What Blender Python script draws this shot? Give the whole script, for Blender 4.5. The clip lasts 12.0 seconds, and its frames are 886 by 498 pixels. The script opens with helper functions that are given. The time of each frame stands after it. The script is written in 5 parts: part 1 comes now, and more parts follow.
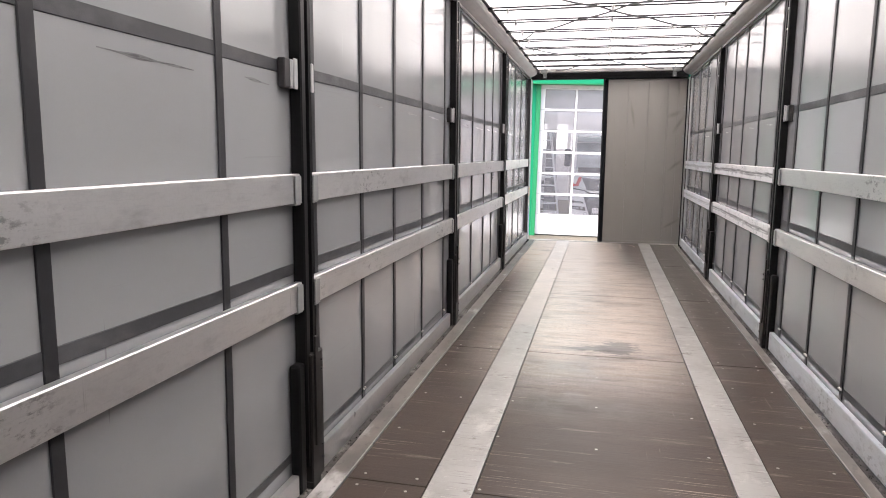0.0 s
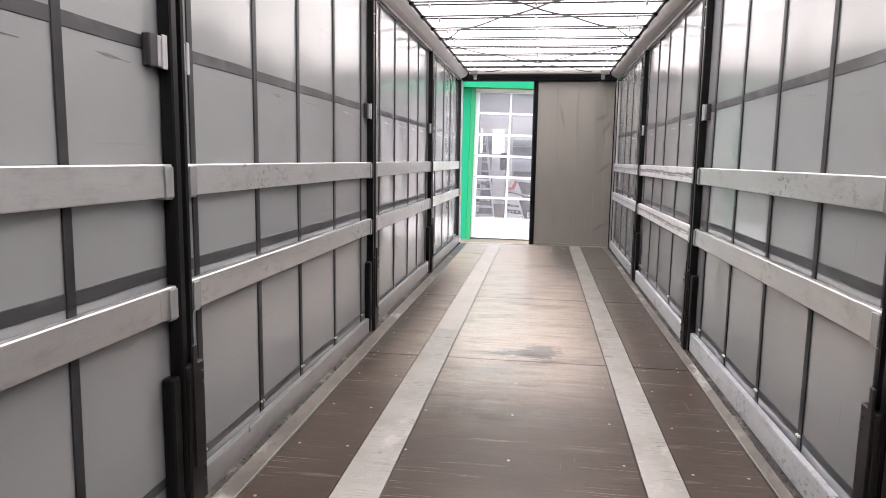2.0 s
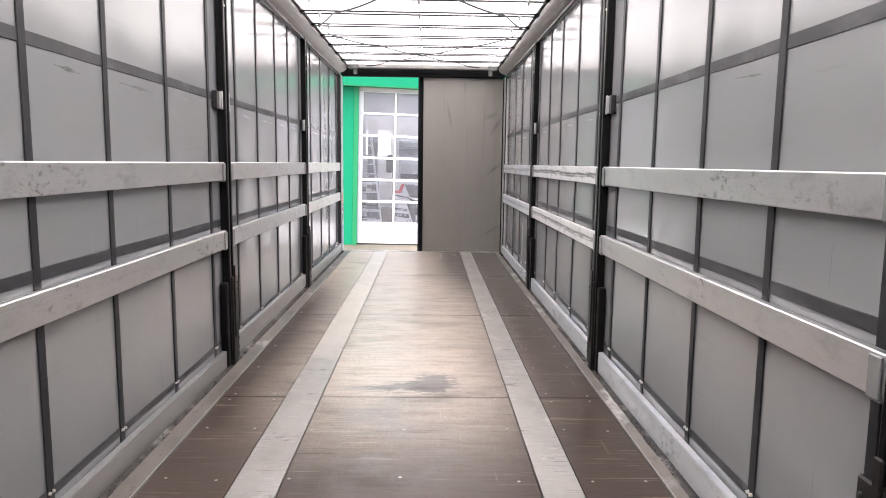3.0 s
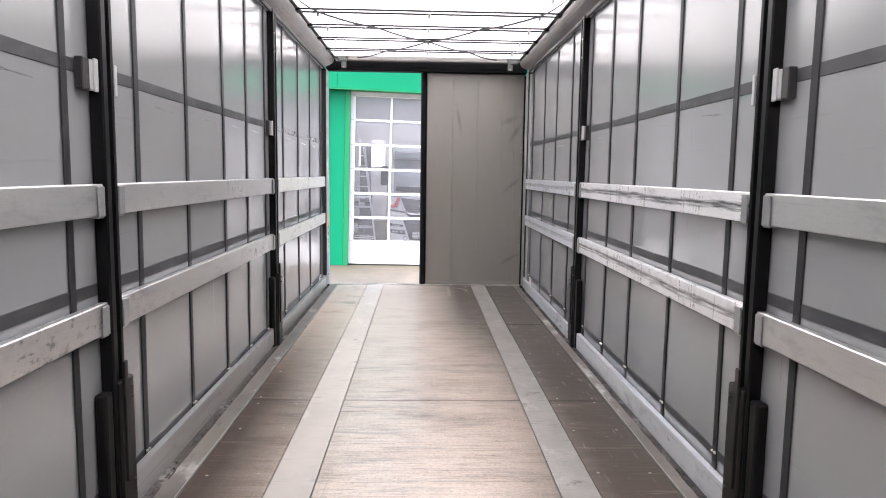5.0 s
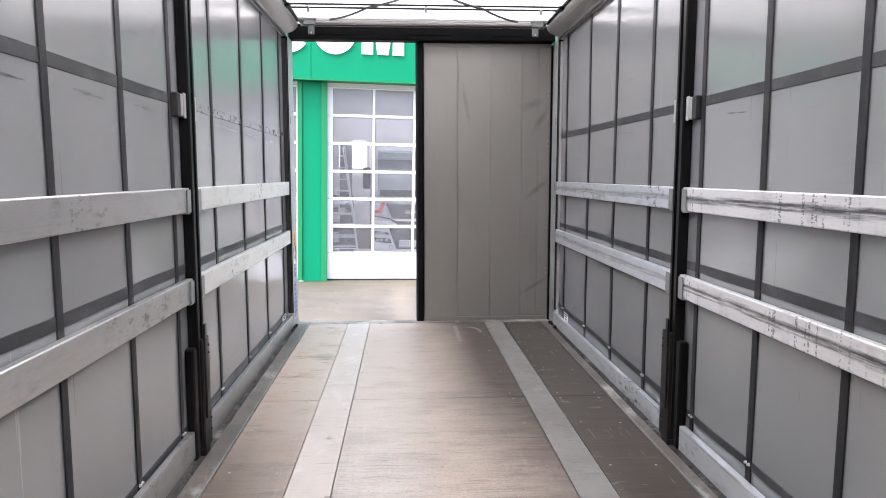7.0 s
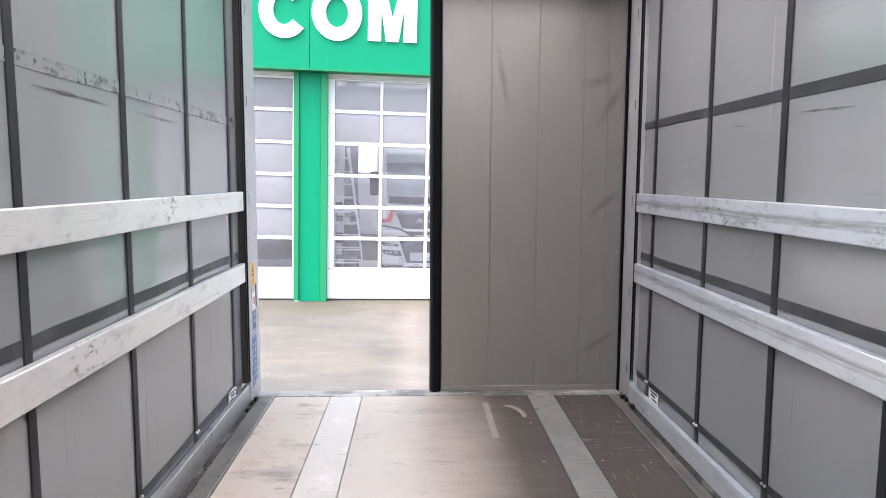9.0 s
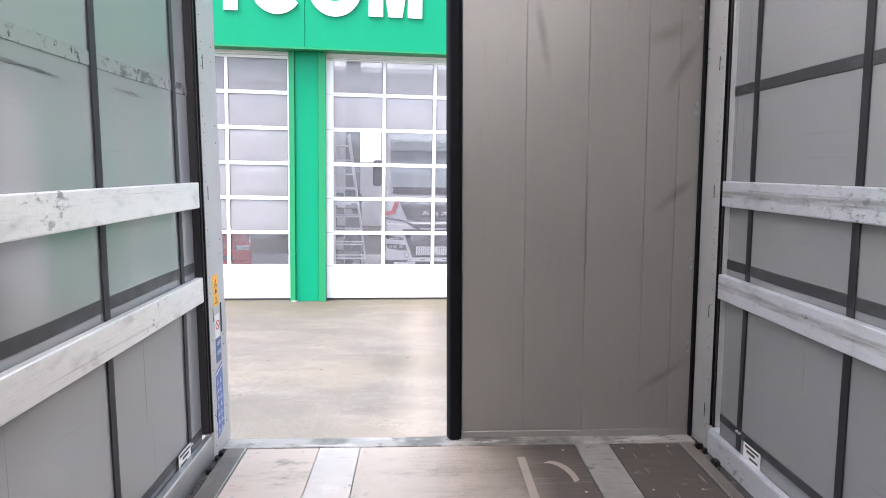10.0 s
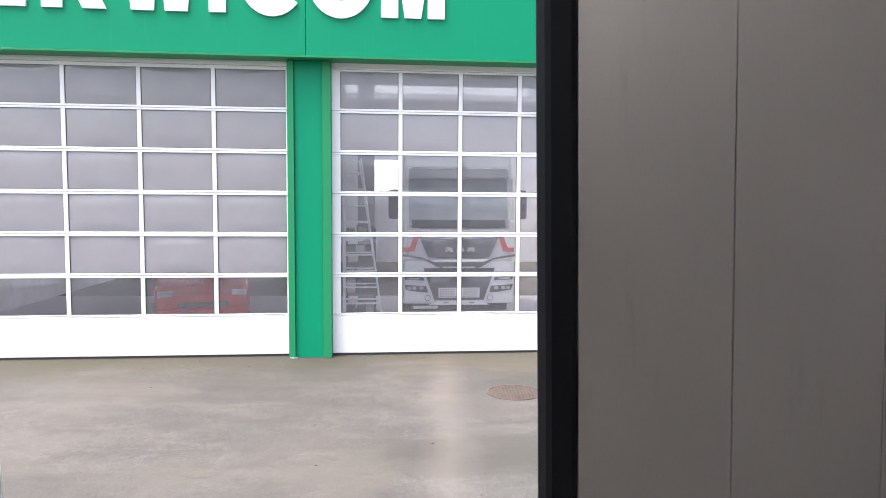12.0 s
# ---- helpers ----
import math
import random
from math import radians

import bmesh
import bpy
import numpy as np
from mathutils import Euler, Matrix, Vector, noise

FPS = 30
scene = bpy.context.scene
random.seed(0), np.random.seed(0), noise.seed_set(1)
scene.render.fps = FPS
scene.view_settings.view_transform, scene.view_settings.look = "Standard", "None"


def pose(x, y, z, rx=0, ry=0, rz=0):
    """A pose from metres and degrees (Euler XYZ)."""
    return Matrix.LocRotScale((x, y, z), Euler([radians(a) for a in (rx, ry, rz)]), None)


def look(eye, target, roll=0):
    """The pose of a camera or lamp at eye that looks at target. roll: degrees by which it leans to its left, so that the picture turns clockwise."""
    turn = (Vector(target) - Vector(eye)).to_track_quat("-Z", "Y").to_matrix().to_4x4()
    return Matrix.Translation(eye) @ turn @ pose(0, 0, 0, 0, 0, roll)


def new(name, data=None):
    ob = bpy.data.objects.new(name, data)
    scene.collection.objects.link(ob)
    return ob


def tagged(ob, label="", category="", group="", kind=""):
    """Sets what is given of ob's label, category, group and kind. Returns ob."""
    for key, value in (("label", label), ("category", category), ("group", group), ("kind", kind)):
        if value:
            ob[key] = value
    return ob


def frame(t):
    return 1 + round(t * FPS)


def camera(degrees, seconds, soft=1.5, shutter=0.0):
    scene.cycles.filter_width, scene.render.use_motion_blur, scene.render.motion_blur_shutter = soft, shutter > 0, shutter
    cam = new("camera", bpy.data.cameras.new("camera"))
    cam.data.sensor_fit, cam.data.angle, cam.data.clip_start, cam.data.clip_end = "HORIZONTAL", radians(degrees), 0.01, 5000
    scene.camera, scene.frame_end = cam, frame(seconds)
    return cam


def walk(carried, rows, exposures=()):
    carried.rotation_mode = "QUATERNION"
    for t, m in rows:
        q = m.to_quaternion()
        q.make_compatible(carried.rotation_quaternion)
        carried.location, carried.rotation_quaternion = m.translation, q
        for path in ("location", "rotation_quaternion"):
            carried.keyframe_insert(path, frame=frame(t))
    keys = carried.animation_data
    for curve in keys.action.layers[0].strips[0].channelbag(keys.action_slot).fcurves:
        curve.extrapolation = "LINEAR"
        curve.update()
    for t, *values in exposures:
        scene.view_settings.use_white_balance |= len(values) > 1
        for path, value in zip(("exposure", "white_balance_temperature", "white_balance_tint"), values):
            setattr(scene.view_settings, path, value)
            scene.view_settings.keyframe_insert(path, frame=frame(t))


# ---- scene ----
cam = camera(66.3, 12.0, soft=1.0)
EXPOSURES = [(0, 2.60, 6800, 14), (3, 2.68, 6700, 14), (7, 2.50, 6350, 13), (9.5, 2.62, 6300, 14), (10.3, 2.56, 6300, 14), (11, 2.28, 6300, 14), (12, 1.95, 6350, 14)]
PATH = [
    (0, (-0.035, 0.627, 1.419), (-0.483, 2.556, 1.139), 0.5),
    (0.5, (-0.042, 0.606, 1.413), (-0.724, 2.465, 1.13), 0.2),
    (1, (-0.043, 0.621, 1.405), (-0.727, 2.48, 1.128), 0.3),
    (1.5, (0.026, 0.686, 1.404), (-0.497, 2.598, 1.138), 0.6),
    (2, (0.095, 0.871, 1.368), (-0.184, 2.834, 1.104), 0.9),
    (2.5, (0.067, 1.221, 1.376), (-0.01, 3.202, 1.116), 0.7),
    (3, (0.097, 1.633, 1.343), (0.141, 3.617, 1.092), 0.7),
    (5, (-0.044, 3.506, 1.388), (0.019, 5.492, 1.167), 0.8),
    (5.5, (-0.096, 4.019, 1.372), (-0.018, 6.006, 1.155), 0.5),
    (6, (-0.138, 4.532, 1.395), (-0.041, 6.518, 1.182), 0.1),
    (6.5, (-0.189, 5.038, 1.39), (-0.079, 7.023, 1.17), -0.0),
    (7, (-0.18, 5.556, 1.396), (-0.067, 7.541, 1.178), 0.0),
    (7.5, (-0.216, 6.055, 1.383), (-0.108, 8.042, 1.177), 0.2),
    (9.5, (-0.14, 8.05, 1.422), (-0.073, 10.039, 1.216), 0.1),
    (10, (-0.196, 8.578, 1.393), (-0.133, 10.563, 1.158), -0.1),
    (10.5, (-0.192, 9.122, 1.371), (-0.131, 11.106, 1.122), -0.2),
    (11, (-0.216, 9.637, 1.357), (-0.178, 11.622, 1.119), -0.4),
    (11.5, (-0.234, 10.114, 1.368), (-0.219, 12.104, 1.165), -0.6),
    (12, (-0.266, 10.609, 1.327), (-0.26, 12.604, 1.189), -0.8),
]
walk(cam, [(t, look(eye, target, roll)) for t, eye, target, roll in PATH], EXPOSURES)

# ---- light ----
SUN_EL, SUN_AZ = 64.0, 238.0
world = bpy.data.worlds.new("sky")
scene.world = world
world.use_nodes = True
wn, wl = world.node_tree.nodes, world.node_tree.links
wn.clear()
w_out = wn.new("ShaderNodeOutputWorld")
w_bg = wn.new("ShaderNodeBackground")
w_sky = wn.new("ShaderNodeTexSky")
w_sky.sky_type = "NISHITA"
w_sky.sun_disc = False
w_sky.sun_elevation, w_sky.sun_rotation = radians(SUN_EL), radians(SUN_AZ)
w_sky.dust_density, w_sky.air_density = 6.0, 1.0
w_hsv = wn.new("ShaderNodeHueSaturation")      # high thin cloud takes most of the blue away
w_hsv.inputs["Saturation"].default_value = 0.66
wl.new(w_sky.outputs[0], w_hsv.inputs["Color"])
wl.new(w_hsv.outputs[0], w_bg.inputs[0])
w_bg.inputs[1].default_value = 0.14
wl.new(w_bg.outputs[0], w_out.inputs[0])
sun = new("sun", bpy.data.lights.new("sun", "SUN"))
sun.data.energy, sun.data.angle, sun.data.color = 0.40, radians(24), (1.0, 0.97, 0.93)
sun.matrix_basis = look((0, 0, 0), (-math.sin(radians(SUN_AZ)) * math.cos(radians(SUN_EL)),
                                    -math.cos(radians(SUN_AZ)) * math.cos(radians(SUN_EL)), -math.sin(radians(SUN_EL))))


# ---- helpers for building ----
WORLD = {}


def thing(name, label, category, group="", kind="", m=None):
    ob = new(name)
    ob.empty_display_size = 0.1
    m = m or Matrix()
    ob.matrix_basis = m
    WORLD[ob.name] = m
    return tagged(ob, label, category, group, kind)


def finish(bm, name, mat, smooth=False):
    bmesh.ops.recalc_face_normals(bm, faces=bm.faces)
    me = bpy.data.meshes.new(name)
    bm.to_mesh(me)
    bm.free()
    me.materials.append(mat)
    if smooth:
        me.polygons.foreach_set("use_smooth", [True] * len(me.polygons))
    return me


def part(name, bm, mat, parent, label="", local=False, smooth=False):
    """bm, in the world's metres (local: in the thing's own), as one mesh under a thing or a part."""
    m = WORLD[parent.name]
    if not local:
        bm.transform(m.inverted())
    ob = new(name, finish(bm, name, mat, smooth))
    ob.parent = parent
    WORLD[ob.name] = m
    return tagged(ob, label)


def solid(name, bm, mat, label, category="", group="", kind="", smooth=False):
    ob = new(name, finish(bm, name, mat, smooth))
    WORLD[ob.name] = Matrix()
    return tagged(ob, label, category, group, kind)


def box(bm, x0, x1, y0, y1, z0, z1, bevel=0.0, seg=1):
    m = Matrix.LocRotScale(((x0 + x1) / 2, (y0 + y1) / 2, (z0 + z1) / 2), None, (abs(x1 - x0), abs(y1 - y0), abs(z1 - z0)))
    vs = bmesh.ops.create_cube(bm, size=1, matrix=m)["verts"]
    if bevel:
        es = list({e for v in vs for e in v.link_edges})
        bmesh.ops.bevel(bm, geom=es, offset=bevel, segments=seg, profile=0.5, affect="EDGES")
    return bm


def boxed(*a, **k):
    return box(bmesh.new(), *a, **k)


def prism(bm, pts, a, b, axis="y"):
    """A polygon drawn out along an axis. pts: the two other coordinates, in order."""
    def at(p, c):
        return {"y": (p[0], c, p[1]), "x": (c, p[0], p[1]), "z": (p[0], p[1], c)}[axis]
    f0 = [bm.verts.new(at(p, a)) for p in pts]
    f1 = [bm.verts.new(at(p, b)) for p in pts]
    bm.faces.new(f0)
    bm.faces.new(f1[::-1])
    n = len(pts)
    for i in range(n):
        bm.faces.new((f0[i], f1[i], f1[(i + 1) % n], f0[(i + 1) % n]))
    return bm


def cyl(bm, p, q, r, n=8, r2=None):
    p, q = Vector(p), Vector(q)
    m = Matrix.Translation((p + q) / 2) @ (q - p).to_track_quat("Z", "Y").to_matrix().to_4x4()
    bmesh.ops.create_cone(bm, cap_ends=True, segments=n, radius1=r, radius2=r if r2 is None else r2, depth=(q - p).length, matrix=m)
    return bm


def sheet(bm, fn, us, vs):
    """A grid of points fn(u, v)."""
    rows = [[bm.verts.new(fn(u, v)) for v in vs] for u in us]
    for i in range(len(us) - 1):
        for j in range(len(vs) - 1):
            bm.faces.new((rows[i][j], rows[i + 1][j], rows[i + 1][j + 1], rows[i][j + 1]))
    return bm


def steps(a, b, n):
    return [a + (b - a) * i / n for i in range(n + 1)]


# ---- materials ----
class Mat:
    """A node material with a principled shader; small verbs add nodes."""

    def __init__(self, name, base, rough=0.5, metal=0.0, spec=0.5):
        self.m = bpy.data.materials.new(name)
        self.m.use_nodes = True
        self.t = self.m.node_tree
        self.p = self.t.nodes["Principled BSDF"]
        self.p.inputs["Base Color"].default_value = (*base, 1)
        self.p.inputs["Roughness"].default_value = rough
        self.p.inputs["Metallic"].default_value = metal
        self.p.inputs["Specular IOR Level"].default_value = spec
        self.col = None
        self.base = base
        self.pos = self.t.nodes.new("ShaderNodeNewGeometry").outputs["Position"]

    def node(self, kind, **k):
        n = self.t.nodes.new("ShaderNode" + kind)
        for key, v in k.items():
            n.inputs[key].default_value = v
        return n

    def link(self, a, b):
        self.t.links.new(a, b)

    def noise(self, scale, detail=4.0, stretch=(1, 1, 1), rough=0.55, shift=(0, 0, 0)):
        mp = self.node("Mapping")
        mp.inputs["Scale"].default_value = stretch
        mp.inputs["Location"].default_value = shift
        self.link(self.pos, mp.inputs["Vector"])
        n = self.node("TexNoise", Scale=scale, Detail=detail, Roughness=rough)
        self.link(mp.outputs[0], n.inputs["Vector"])
        return n.outputs[0]

    def ramp(self, fac, lo, hi):
        r = self.node("MapRange")
        r.interpolation_type = "SMOOTHSTEP" if hi > lo else "LINEAR"
        r.inputs["From Min"].default_value, r.inputs["From Max"].default_value = lo, hi
        self.link(fac, r.inputs["Value"])
        return r.outputs[0]

    def math(self, op, a, b):
        n = self.t.nodes.new("ShaderNodeMath")
        n.operation = op
        for i, v in enumerate((a, b)):
            if isinstance(v, (int, float)):
                n.inputs[i].default_value = v
            else:
                self.link(v, n.inputs[i])
        return n.outputs[0]

    def tint(self, fac, color, amount=1.0):
        """Mix the base colour towards color by fac."""
        mix = self.t.nodes.new("ShaderNodeMix")
        mix.data_type = "RGBA"
        if self.col is None:
            mix.inputs["A"].default_value = (*self.base, 1)
        else:
            self.link(self.col, mix.inputs["A"])
        mix.inputs["B"].default_value = (*color, 1)
        if amount != 1.0:
            fac = self.math("MULTIPLY", fac, amount)
        self.link(fac, mix.inputs["Factor"])
        self.col = mix.outputs["Result"]
        self.link(self.col, self.p.inputs["Base Color"])
        return self

    def rough(self, fac, lo, hi):
        r = self.node("MapRange")
        r.inputs["To Min"].default_value, r.inputs["To Max"].default_value = lo, hi
        self.link(fac, r.inputs["Value"])
        self.link(r.outputs[0], self.p.inputs["Roughness"])
        return self

    def bump(self, fac, strength, dist=0.01):
        b = self.node("Bump", Strength=strength, Distance=dist)
        if self.p.inputs["Normal"].is_linked:
            self.link(self.p.inputs["Normal"].links[0].from_socket, b.inputs["Normal"])
        self.link(fac, b.inputs["Height"])
        self.link(b.outputs[0], self.p.inputs["Normal"])
        return self

    def each(self, dark=0.85, light=1.1):
        """Every object a little lighter or darker."""
        info = self.t.nodes.new("ShaderNodeObjectInfo")
        r = self.node("MapRange")
        r.inputs["To Min"].default_value, r.inputs["To Max"].default_value = dark, light
        self.link(info.outputs["Random"], r.inputs["Value"])
        h = self.node("HueSaturation")
        if self.col is None:
            h.inputs["Color"].default_value = (*self.base, 1)
        else:
            self.link(self.col, h.inputs["Color"])
        self.link(r.outputs[0], h.inputs["Value"])
        self.col = h.outputs[0]
        self.link(self.col, self.p.inputs["Base Color"])
        return self


def plain(name, base, rough=0.5, metal=0.0, grain=60.0, vary=0.12, spec=0.5):
    m = Mat(name, base, rough, metal)
    dark = tuple(c * (1 - 2.2 * vary) for c in base)
    m.tint(m.ramp(m.noise(3.0, 5), 0.45, 0.75), dark, 0.6)
    m.tint(m.ramp(m.noise(grain, 3), 0.5, 0.8), dark, 0.35)
    m.p.inputs["Specular IOR Level"].default_value = spec
    m.rough(m.noise(9.0, 4), max(0.29, rough - 0.1) if rough >= 0.28 else max(0.02, rough - 0.1), min(1, rough + 0.12) if rough >= 0.28 else min(0.26, rough + 0.12))
    return m.m


# grey coated tarpaulin of the side curtains
c = Mat("curtain_tarpaulin", (0.290, 0.301, 0.311), 0.22, 0, 0.85)
c.tint(c.noise(0.7, 3), (0.260, 0.269, 0.278), 0.7)
c.tint(c.ramp(c.noise(7.0, 6, (1, 0.35, 1)), 0.50, 0.85), (0.26, 0.26, 0.265), 0.35)
c.tint(c.noise(190.0, 4, (1, 1, 1), 0.8), (0.24, 0.24, 0.245), 0.40)
sep = c.node("SeparateXYZ")
c.link(c.pos, sep.inputs[0])
rubs = c.ramp(c.noise(3.0, 5, (1, 0.5, 16), 0.55, (3, 1, 7)), 0.66, 0.71)
c.tint(rubs, (0.14, 0.14, 0.145), 0.10)
c.tint(c.ramp(c.noise(2.0, 3, (1, 22, 0.5), 0.5, (7, 3, 2)), 0.735, 0.75), (0.16, 0.16, 0.165), 0.6)
c.tint(c.ramp(c.noise(1.2, 3, (1, 26, 0.5), 0.5, (1, 9, 5)), 0.735, 0.755), (0.52, 0.52, 0.53), 0.35)
c.rough(c.noise(2.0, 4), 0.13, 0.20)
c.bump(c.noise(700.0, 1), 0.02, 0.0005)
c.bump(c.noise(4.0, 3, (1, 1, 0.4)), 0.05, 0.01)
TARP = c.m

c = Mat("scuff_rub", (0.14, 0.14, 0.146), 0.3, 0, 0.15)
c.tint(c.ramp(c.noise(60.0, 5, (1, 0.3, 3), 0.7), 0.46, 0.58), (0.075, 0.075, 0.08), 0.85)
SCUFF = c.m

c = Mat("strap_webbing", (0.018, 0.0185, 0.021), 0.55, 0, 0.35)
c.tint(c.ramp(c.noise(6.0, 4), 0.45, 0.8), (0.045, 0.046, 0.05), 0.7)
c.bump(c.noise(400.0, 2), 0.3, 0.001)
STRAP = c.m

c = Mat("strap_worn", (0.040, 0.042, 0.046), 0.5, 0, 0.4)
c.tint(c.ramp(c.noise(9.0, 5, (1, 0.5, 1)), 0.45, 0.8), (0.10, 0.102, 0.108), 0.8)
c.bump(c.noise(400.0, 2), 0.3, 0.001)
STRAP_W = c.m

# a stretch of strap rubbed smooth and pale, with black dirt left on it
c = Mat("strap_rubbed_smooth", (0.27, 0.272, 0.28), 0.2, 0, 0.8)
c.tint(c.ramp(c.noise(5.0, 6, (1, 1.2, 2.5), 0.65, (3, 1, 2)), 0.50, 0.62), (0.10, 0.10, 0.106), 0.85)
c.tint(c.ramp(c.noise(22.0, 6, (1, 1.5, 1), 0.7, (1, 4, 2)), 0.56, 0.66), (0.035, 0.035, 0.038), 0.8)
c.rough(c.noise(3.0, 4), 0.14, 0.24)
c.bump(c.noise(260.0, 2), 0.12, 0.001)
STRAP_S = c.m

# aluminium planks with scuffs and black rubs
def alu(name, base, rub, metal=0.75, rough=0.30, streak=0.0, dashes=0.0):
    a = Mat(name, base, rough, metal)
    a.tint(a.noise(3.0, 5, (1, 1, 2.5)), tuple(v * 0.80 for v in base), 0.7)
    a.tint(a.ramp(a.noise(5.0, 7, (1, 0.8, 2.0), 0.65, (5, 2, 1)), 0.50, 0.85), (0.26, 0.26, 0.27), 0.55 + rub * 0.4)
    a.tint(a.ramp(a.noise(40.0, 5, (1, 0.25, 3), 0.65, (3, 2, 1)), 0.52, 0.72), (0.42, 0.42, 0.43), 0.25)
    a.tint(a.ramp(a.noise(140.0, 3, (1, 0.8, 1)), 0.45, 0.75), tuple(v * 0.80 for v in base), 0.4)
    fine = a.ramp(a.noise(3.0, 7, (1, 0.16, 24), 0.62, (0, 3, 2)), 0.62, 0.70)
    a.tint(fine, (0.16, 0.16, 0.165), max(0.0, rub - 0.2) * 1.2)
    if streak:
        sp = a.node("SeparateXYZ")
        a.link(a.pos, sp.inputs[0])
        wob = a.math("MULTIPLY", a.math("SUBTRACT", a.noise(0.9, 4, (1, 1, 0.2), 0.55, (0, 5, 3)), 0.5), 0.06)
        for zc, wd in ((1.278, 0.012), (1.262, 0.006), (0.846, 0.010), (0.828, 0.005)):
            d = a.math("ABSOLUTE", a.math("SUBTRACT", sp.outputs[2], a.math("ADD", wob, zc)), 0)
            d = a.math("ADD", d, a.math("MULTIPLY", a.noise(6.0, 7, (1, 0.8, 14), 0.7, (0, zc, 0)), 0.046))
            a.tint(a.ramp(d, wd + 0.027, wd + 0.012), (0.055, 0.055, 0.06), streak)
        group = a.ramp(a.noise(1.6, 2, (1, 1, 0.02), 0.4, (0, 7, 0)), 0.47, 0.52)
        line = a.ramp(a.noise(55.0, 2, (1, 1, 0.004), 0.4, (0, 2, 0)), 0.55, 0.62)
        dash = a.ramp(a.noise(120.0, 2, (1, 0.5, 1)), 0.48, 0.56)
        if dashes:
            a.tint(a.math("MULTIPLY", group, a.math("MULTIPLY", line, dash)), (0.07, 0.07, 0.075), dashes)
    a.tint(a.ramp(a.noise(11.0, 5, (1, 0.6, 1), 0.6, (2, 2, 2)), 0.69, 0.74), (0.14, 0.14, 0.145), min(1.0, 0.2 + rub))
    a.tint(a.ramp(a.noise(6.0, 3, (1, 5, 0.3), 0.5, (4, 2, 2)), 0.73, 0.76), (0.10, 0.10, 0.105), min(1.0, rub))
    scuff = a.math("MULTIPLY", a.ramp(a.noise(1.3, 4, (1, 1, 1), 0.5, (9, 4, 2)), 0.54, 0.66), a.ramp(a.noise(26.0, 6, (1, 0.7, 1.4), 0.7, (2, 7, 2)), 0.52, 0.64))
    a.tint(scuff, (0.10, 0.10, 0.105), min(0.85, 0.3 + rub))
    a.rough(a.noise(14.0, 5, (1, 0.3, 2)), 0.29, rough + 0.16)
    a.bump(a.noise(40.0, 3, (1, 0.4, 1)), 0.04, 0.002)
    a.each(0.95, 1.03)
    return a.m


BOARD = alu("aluminium_board", (0.73, 0.727, 0.725), 0.30, 0.86, 0.28)
# right-hand boards: real rubs, base lifted for doorway daylight, the last bay sky-blue
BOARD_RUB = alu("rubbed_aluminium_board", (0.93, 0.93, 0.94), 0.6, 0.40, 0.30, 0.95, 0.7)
BOARD_FAR = alu("streaked_sky_tinted_board", (0.86, 0.89, 0.95), 0.55, 0.60, 0.28, 0.45)
BOARD_PALE = alu("pale_smeared_board", (0.90, 0.89, 0.875), 0.5, 0.45, 0.34)
# lit copy for the right rails: sky reflection put into a bright bluish base
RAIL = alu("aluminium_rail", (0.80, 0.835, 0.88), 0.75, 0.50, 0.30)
# shaded copy of the same rail for the left side
RAIL_SHADE = alu("shaded_aluminium_rail", (0.56, 0.56, 0.56), 0.6, 0.75, 0.30)
LATCH = plain("dull_zinc_latch", (0.15, 0.16, 0.155), 0.4, 0.4, 50, 0.2)
BEAM = alu("roof_beam_aluminium", (0.47, 0.46, 0.45), 0.10, 0.55, 0.36)

# galvanised strips and side profile of the floor
c = Mat("galvanised_steel", (0.45, 0.440, 0.418), 0.34, 0.55)
c.tint(c.ramp(c.noise(3.0, 8, (1, 0.7, 1), 0.68), 0.40, 0.70), (0.34, 0.32, 0.30), 0.8)
c.tint(c.ramp(c.noise(6.0, 8, (1.0, 0.6, 1), 0.68, (4, 4, 0)), 0.54, 0.72), (0.68, 0.66, 0.62), 0.6)
c.tint(c.ramp(c.noise(40.0, 5, (0.12, 2.5, 1), 0.65), 0.57, 0.68), (0.16, 0.14, 0.12), 0.7)
c.tint(c.ramp(c.noise(9.0, 8, (0.6, 0.8, 1), 0.68, (1, 6, 0)), 0.60, 0.68), (0.17, 0.145, 0.12), 0.8)
c.tint(c.ramp(c.noise(24.0, 4, (0.25, 5, 1), 0.6, (5, 1, 0)), 0.66, 0.70), (0.85, 0.83, 0.80), 0.8)
c.rough(c.noise(12.0, 5), 0.29, 0.46)
c.bump(c.noise(25.0, 4), 0.08, 0.003)
c.each(0.92, 1.06)
GALV = c.m

# left strip towards the door: glare from outside painted as a pale base
c = Mat("glare_pale_steel", (0.66, 0.61, 0.56), 0.34, 0.05, 0.4)
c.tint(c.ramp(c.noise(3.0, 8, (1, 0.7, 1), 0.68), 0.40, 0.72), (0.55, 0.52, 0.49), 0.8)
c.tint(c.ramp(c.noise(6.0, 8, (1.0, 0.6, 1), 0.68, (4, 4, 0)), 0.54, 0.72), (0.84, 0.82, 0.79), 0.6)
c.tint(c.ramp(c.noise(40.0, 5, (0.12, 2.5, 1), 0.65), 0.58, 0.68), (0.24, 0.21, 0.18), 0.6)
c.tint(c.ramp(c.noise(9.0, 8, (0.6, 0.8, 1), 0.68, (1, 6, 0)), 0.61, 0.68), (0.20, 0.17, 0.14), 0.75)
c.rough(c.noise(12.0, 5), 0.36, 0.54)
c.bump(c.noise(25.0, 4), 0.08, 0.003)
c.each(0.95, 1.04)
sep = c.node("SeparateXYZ")
